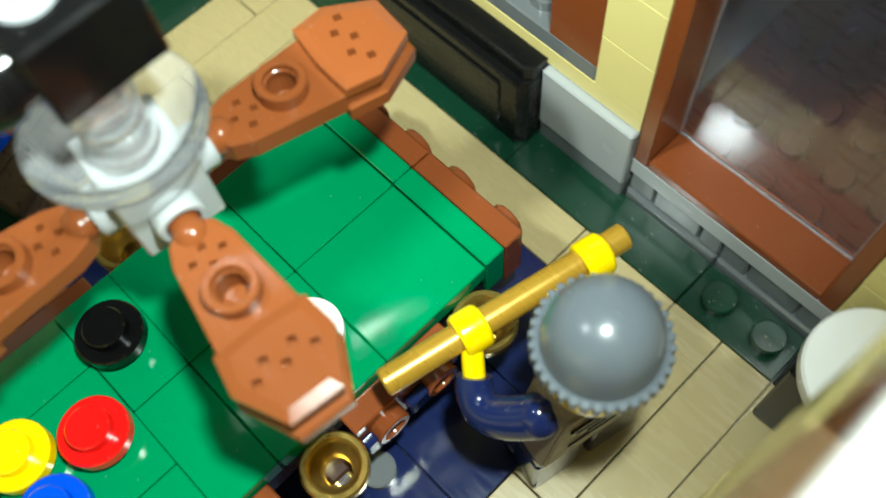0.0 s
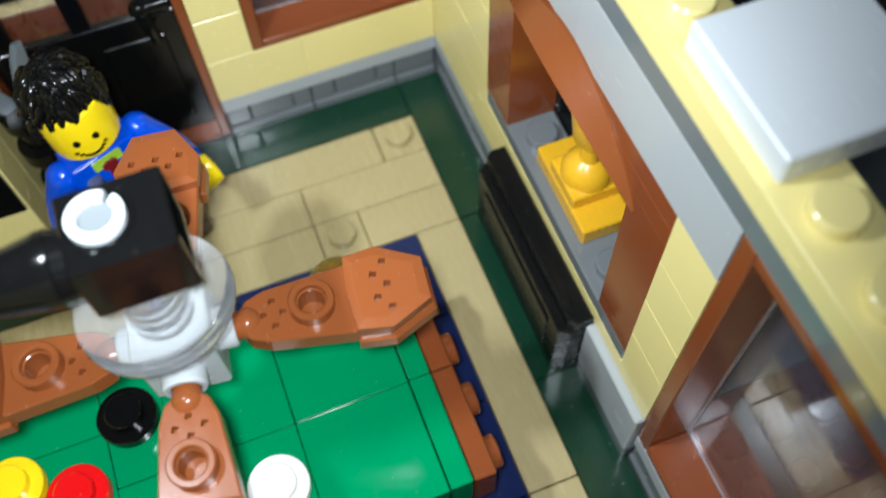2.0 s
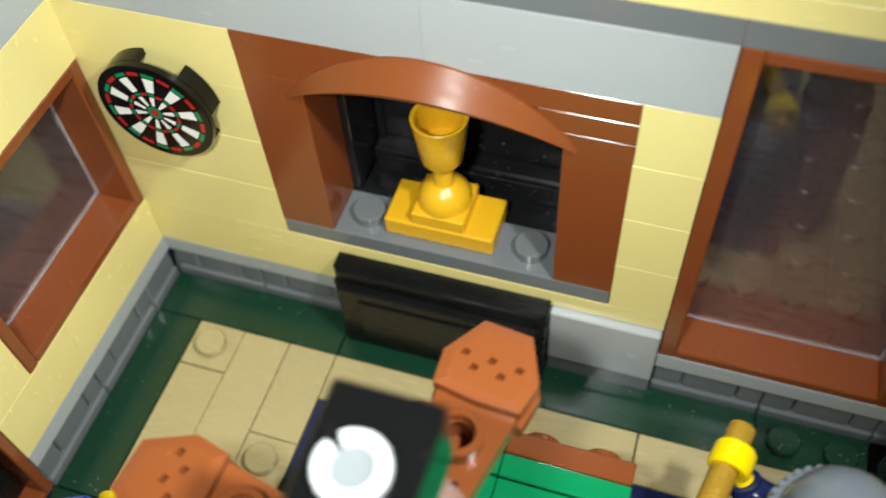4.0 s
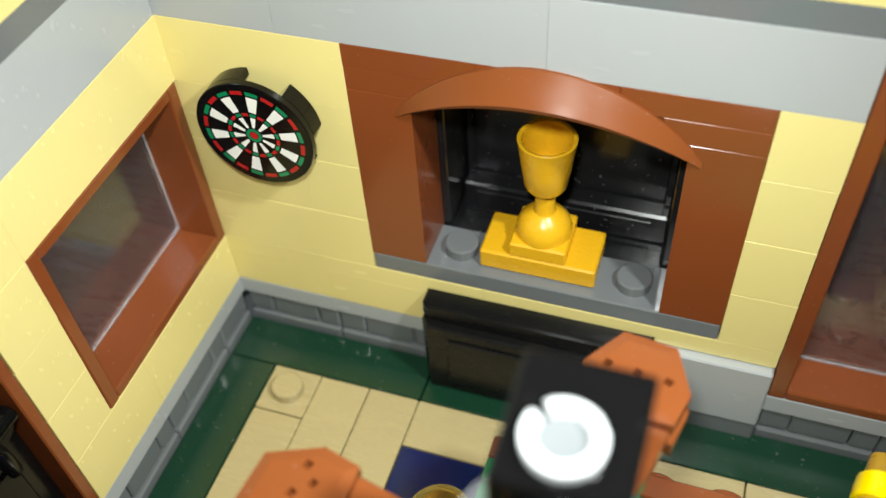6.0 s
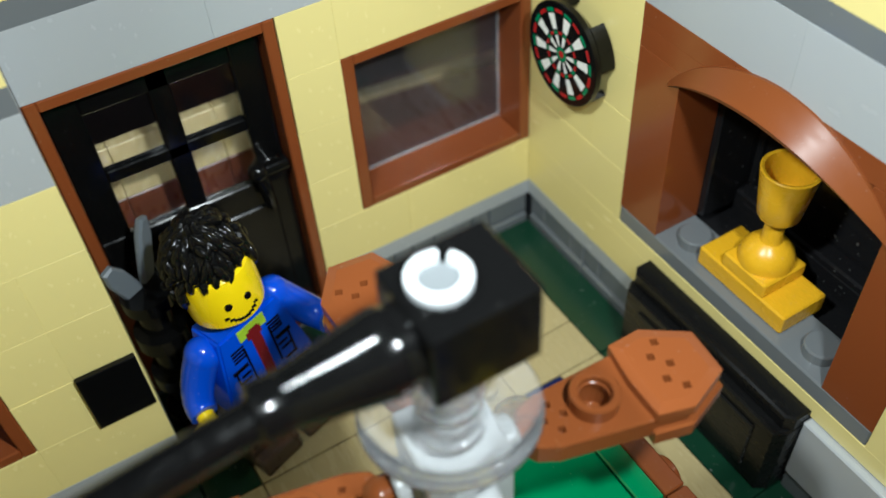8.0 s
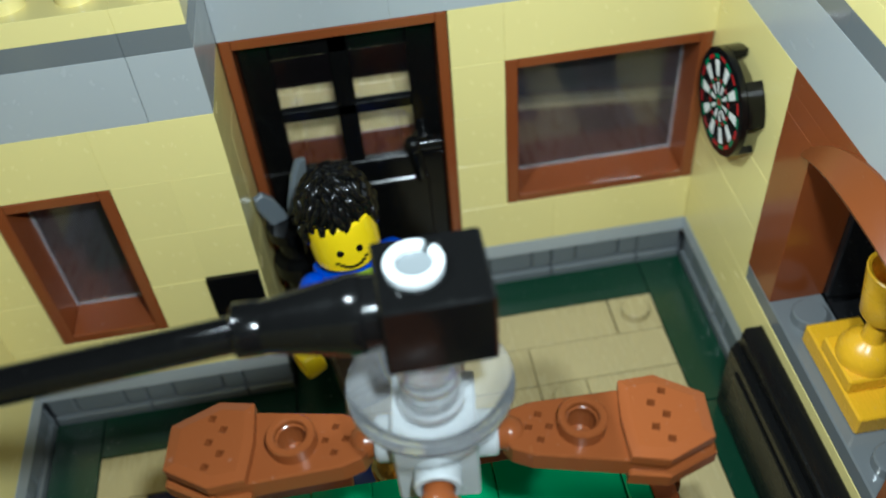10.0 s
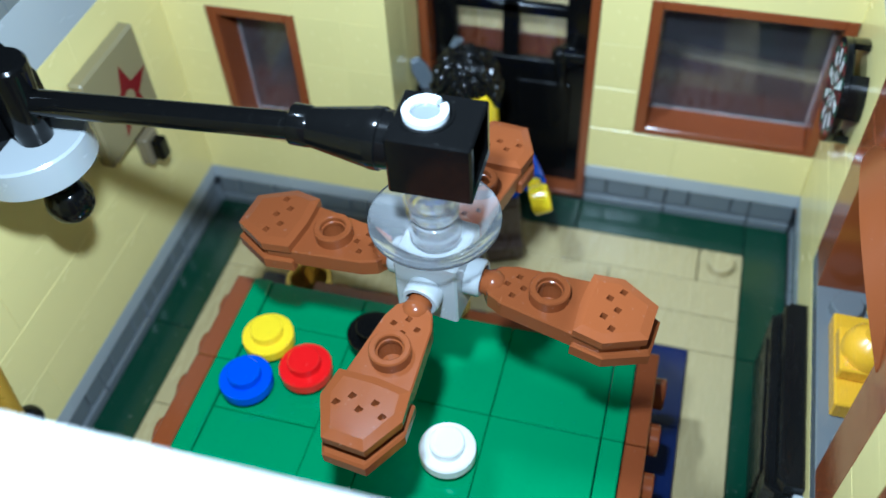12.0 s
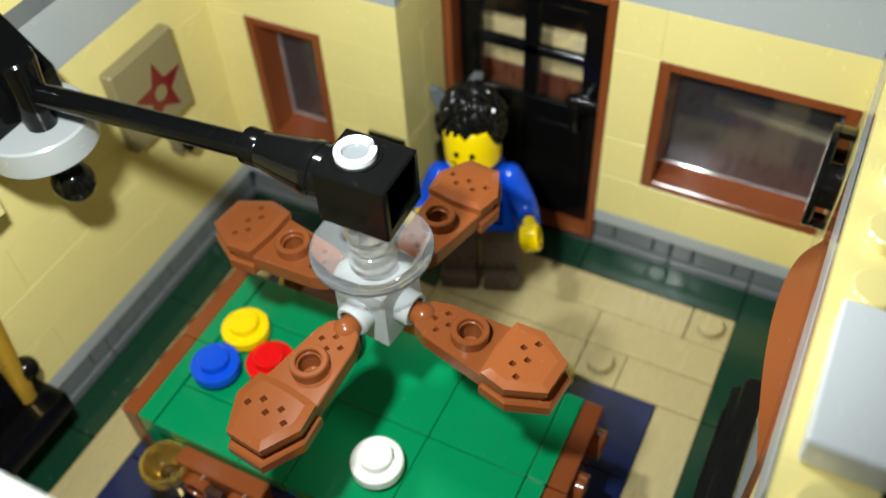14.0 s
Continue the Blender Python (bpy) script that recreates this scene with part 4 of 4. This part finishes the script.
def curly_hair(bm):
    rnd = random.Random(4)
    for k in range(300):
        th = rnd.uniform(0, 2 * math.pi)
        ph = rnd.uniform(-0.55, 1.5)
        if ph < 0.06 and math.cos(th) > 0.42:
            continue
        r = rnd.uniform(4.7, 5.4)
        c = Vector((r * math.cos(ph) * math.cos(th) - 0.55, r * 1.04 * math.cos(ph) * math.sin(th), 34.2 + 5.8 * r / 5 * math.sin(ph)))
        lift = Matrix.Translation(c) @ Matrix.Rotation(th, 4, "Z") @ Matrix.Rotation(math.pi / 2 - ph + rnd.uniform(-0.5, 0.5), 4, "Y") @ Matrix.Rotation(rnd.uniform(-0.6, 0.6), 4, "Z")
        q = rnd.uniform(0.6, 0.9)
        lathe([(q * math.sin(math.pi * i / 6), -q * math.cos(math.pi * i / 6)) for i in range(7)], lift @ Matrix.Diagonal((2.0, 0.8, 1.0, 1)), 8, bm, 4)
    lathe([(4.9, 33.9), (5.1, 35.4), (4.7, 37.2), (3.5, 38.8), (0, 39.5)], Matrix.Translation((-0.55, 0, 0)), 24, bm, 4)
    lathe([(4.6, 29.6), (5.0, 31.0), (5.2, 34.5)], Matrix.Translation((-1.5, 0, 0)), 24, bm, 4)


def jacket_print(bm):
    """Collar, zip and pockets on the front of the jacket."""
    box(3.0, 3.25, -0.7, 0.9, 14.0, 24.5, 0, 1, bm, 6)
    box(3.0, 3.3, -1.2, 1.2, 23.0, 24.2, 0, 1, bm, 6)
    box(2.95, 3.22, -2.3, 2.3, 23.6, 25.3, 0, 1, bm, 7)
    for k in range(4):
        for s in (-1, 1):
            box(3.02, 3.24, s * 3.2 - 1.1, s * 3.2 + 1.1, 21.2 + 0.55 * k, 21.4 + 0.55 * k, 0, 1, bm, 5)
    for y0, y1, z0, z1 in ((-5.2, -2.6, 19.6, 20.1), (2.6, 5.2, 19.6, 20.1), (-5.0, -2.8, 15.4, 15.8), (2.8, 5.0, 15.4, 15.8), (-2.4, -2.1, 16, 22.5), (2.1, 2.4, 16, 22.5),
                           (-4.6, -2.8, 17.4, 17.7), (2.8, 4.6, 17.4, 17.7), (-4.9, -4.6, 15.8, 19.6), (4.6, 4.9, 15.8, 19.6), (-4.2, -2.6, 18.4, 18.7), (2.6, 4.2, 18.4, 18.7)):
        box(3.05, 3.28, y0, y1, z0, z1, 0, 1, bm, 5)


def dome_hat(bm):
    lathe([(6.2, 34.2), (6.35, 34.6), (6.35, 35.2), (5.75, 35.5), (5.65, 36.2), (5.2, 38.4), (4.2, 40.2), (2.5, 41.3), (0, 41.7)], None, 40, bm, 4)
    for k in range(36):
        a = 2 * math.pi * k / 36
        rod((6.3 * math.cos(a), 6.3 * math.sin(a), 33.9), (6.3 * math.cos(a), 6.3 * math.sin(a), 35.5), 0.42, 8, bm, 4, bev=0.1)
    lathe([(6.0, 34.2), (0, 34.2)], None, 40, bm, 4)


def back_print(bm):
    for y0, y1, z in ((-4.5, 4.5, 22.0), (-3.0, 3.6, 20.2), (-4.0, 2.0, 18.4), (-2.0, 4.4, 16.6)):
        box(-3.35, -3.05, y0, y1, z, z + 0.5, 0, 1, bm, 5)


def make_figures():
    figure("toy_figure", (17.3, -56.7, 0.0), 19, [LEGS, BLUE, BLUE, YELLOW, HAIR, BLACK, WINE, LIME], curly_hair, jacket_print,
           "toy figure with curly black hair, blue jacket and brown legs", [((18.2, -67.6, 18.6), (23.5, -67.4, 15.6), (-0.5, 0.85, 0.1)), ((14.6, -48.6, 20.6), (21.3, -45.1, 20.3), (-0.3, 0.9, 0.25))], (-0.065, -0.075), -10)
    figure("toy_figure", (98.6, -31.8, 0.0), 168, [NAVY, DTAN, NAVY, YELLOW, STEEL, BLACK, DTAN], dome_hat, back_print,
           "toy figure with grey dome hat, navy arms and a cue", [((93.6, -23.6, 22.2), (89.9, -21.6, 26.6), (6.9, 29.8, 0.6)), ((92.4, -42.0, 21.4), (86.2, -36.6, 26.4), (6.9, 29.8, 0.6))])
    bm = rod((83.7, -47.0, 26.2), (90.6, -17.2, 26.8), 1.58, 20)
    solid("pool_cue", bm, GOLD, (87.5, -30, 28), "pearl gold bar held as a pool cue", "pool cue")


def make_door_corner():
    """The black coat stand with grey leaves in the corner by the door."""
    c = thing("coat_stand", (8.5, -66, 0), "black stand with two grey leaf blades by the door", "stand")
    part("foot", lathe([(0, 0.02), (3.8, 0.02), (3.9, 0.6), (3.9, 2.8), (3.6, 3.2), (0, 3.2)], Matrix.Translation((6.0, -67.6, 0)), 24), BLACK, c)
    part("post", lathe([(0, 3.2), (2.4, 3.2), (2.4, 9), (3.8, 9.3), (3.8, 12), (2.4, 12.3), (2.4, 18), (3.8, 18.3), (3.8, 21), (2.4, 21.3), (2.4, 26), (3.6, 26.3), (3.6, 28.4), (0, 28.8)], Matrix.Translation((6.0, -67.6, 0)), 24), BLACK, c)
    for tip in ((1.4, -64.2, 36.8), (6.3, -71.2, 34.8)):
        root = Vector((5.0, -67.7, 25.0))
        way = Vector(tip) - root
        l = way.length
        m = Matrix.Translation(root) @ way.to_track_quat("Y", "X").to_matrix().to_4x4()
        pts = [(-0.8, 0), (0.8, 0), (1.5, l * 0.45), (1.5, l * 0.8), (0.8, l), (-0.8, l), (-1.5, l * 0.8), (-1.5, l * 0.45)]
        part("leaf", prism(pts, -0.6, 0.6, 0.3, m), STEEL, c, "grey blade")
    s = thing("wall_sign", (18, -75.5, 21), "flat black tile on the wall corner", "sign")
    part("tile", box(16.03, 16.9, -80.0, -72.3, 19.0, 29.3, 0.12), BLACK, s)


def make_east_side():
    """What shows over the front wall: a white slab, and a round white disc on a post."""
    solid("front_ledge", box(113.8, 136, -120, -33.3, 93.0, 96.6, 1.2, 4), WHITE, (124, -76, 92.9), "smooth white slab lying on the front wall", "slab")
    # a plain flat disc on a post, which gives no light
    l = thing("white_disc", (117.4, -9.4, 0), "white round disc on a black post", "lamp")
    part("post", box(112.5, 119.0, -13.2, -4.6, 0.02, 17.4, 0.3), BLACK, l)
    part("cap", lathe([(0, 17.4), (7.2, 17.4), (7.6, 17.7), (7.8, 18.4), (7.8, 20.2), (7.5, 20.6), (6.8, 20.8), (0, 20.8)], Matrix.Translation((119.2, -8.4, 0)), 48), WHITE, l, "flat white round cap")


def make_wall_slabs():
    # grey made paler to carry the lamp light that falls on its top
    bm = box(64.1, 79.9, 1.2, 17, 73.7, 77.2, 0.25)
    solid("roof_slab", bm, PALE, (71, 8, 73.7), "smooth pale grey slab on the wall top", "slab")


# lower courses use the darkened brown in place of shade by the door
for mat, z0, z1 in ((PAVING, -6.4, 9.9), (PAVING, 10.0, 29.6), (TAN, 29.6, 39.2)):
    for y0, y1 in ((-96, -80), (-80, -64), (-64, -48), (-48, -36)):
        piece("brick", landing, -14.2, -12.2, y0, y1, z0, z1, mat, 0.03, 0.15)
for i in range(6):
    for j in range(10):
        part("stud", stud(84 + 8 * i, 17 + 8 * j, -3.2), PAVING, terrace)
make_door()
window("window_1", "west", (0, -32), 32, 19.2, 48.0, "reddish brown framed window with clear pane", 2.0)
window("window_2", "west", (16, -104), 16, 19.2, 48.0, "small reddish brown framed window", 1.8)
window("window_3", "north", (80, 0), 32, 9.6, 67.2, "tall reddish brown framed window with clear pane", 2.4)
make_niche()
make_trophy()
make_dartboard()
make_bench()
make_pool_table()
make_pool_balls()
make_fan()
make_bracket()
make_star()
make_cue_stand()
make_door_corner()
make_figures()
make_east_side()
make_wall_slabs()
raise_walls()
lay_floor()
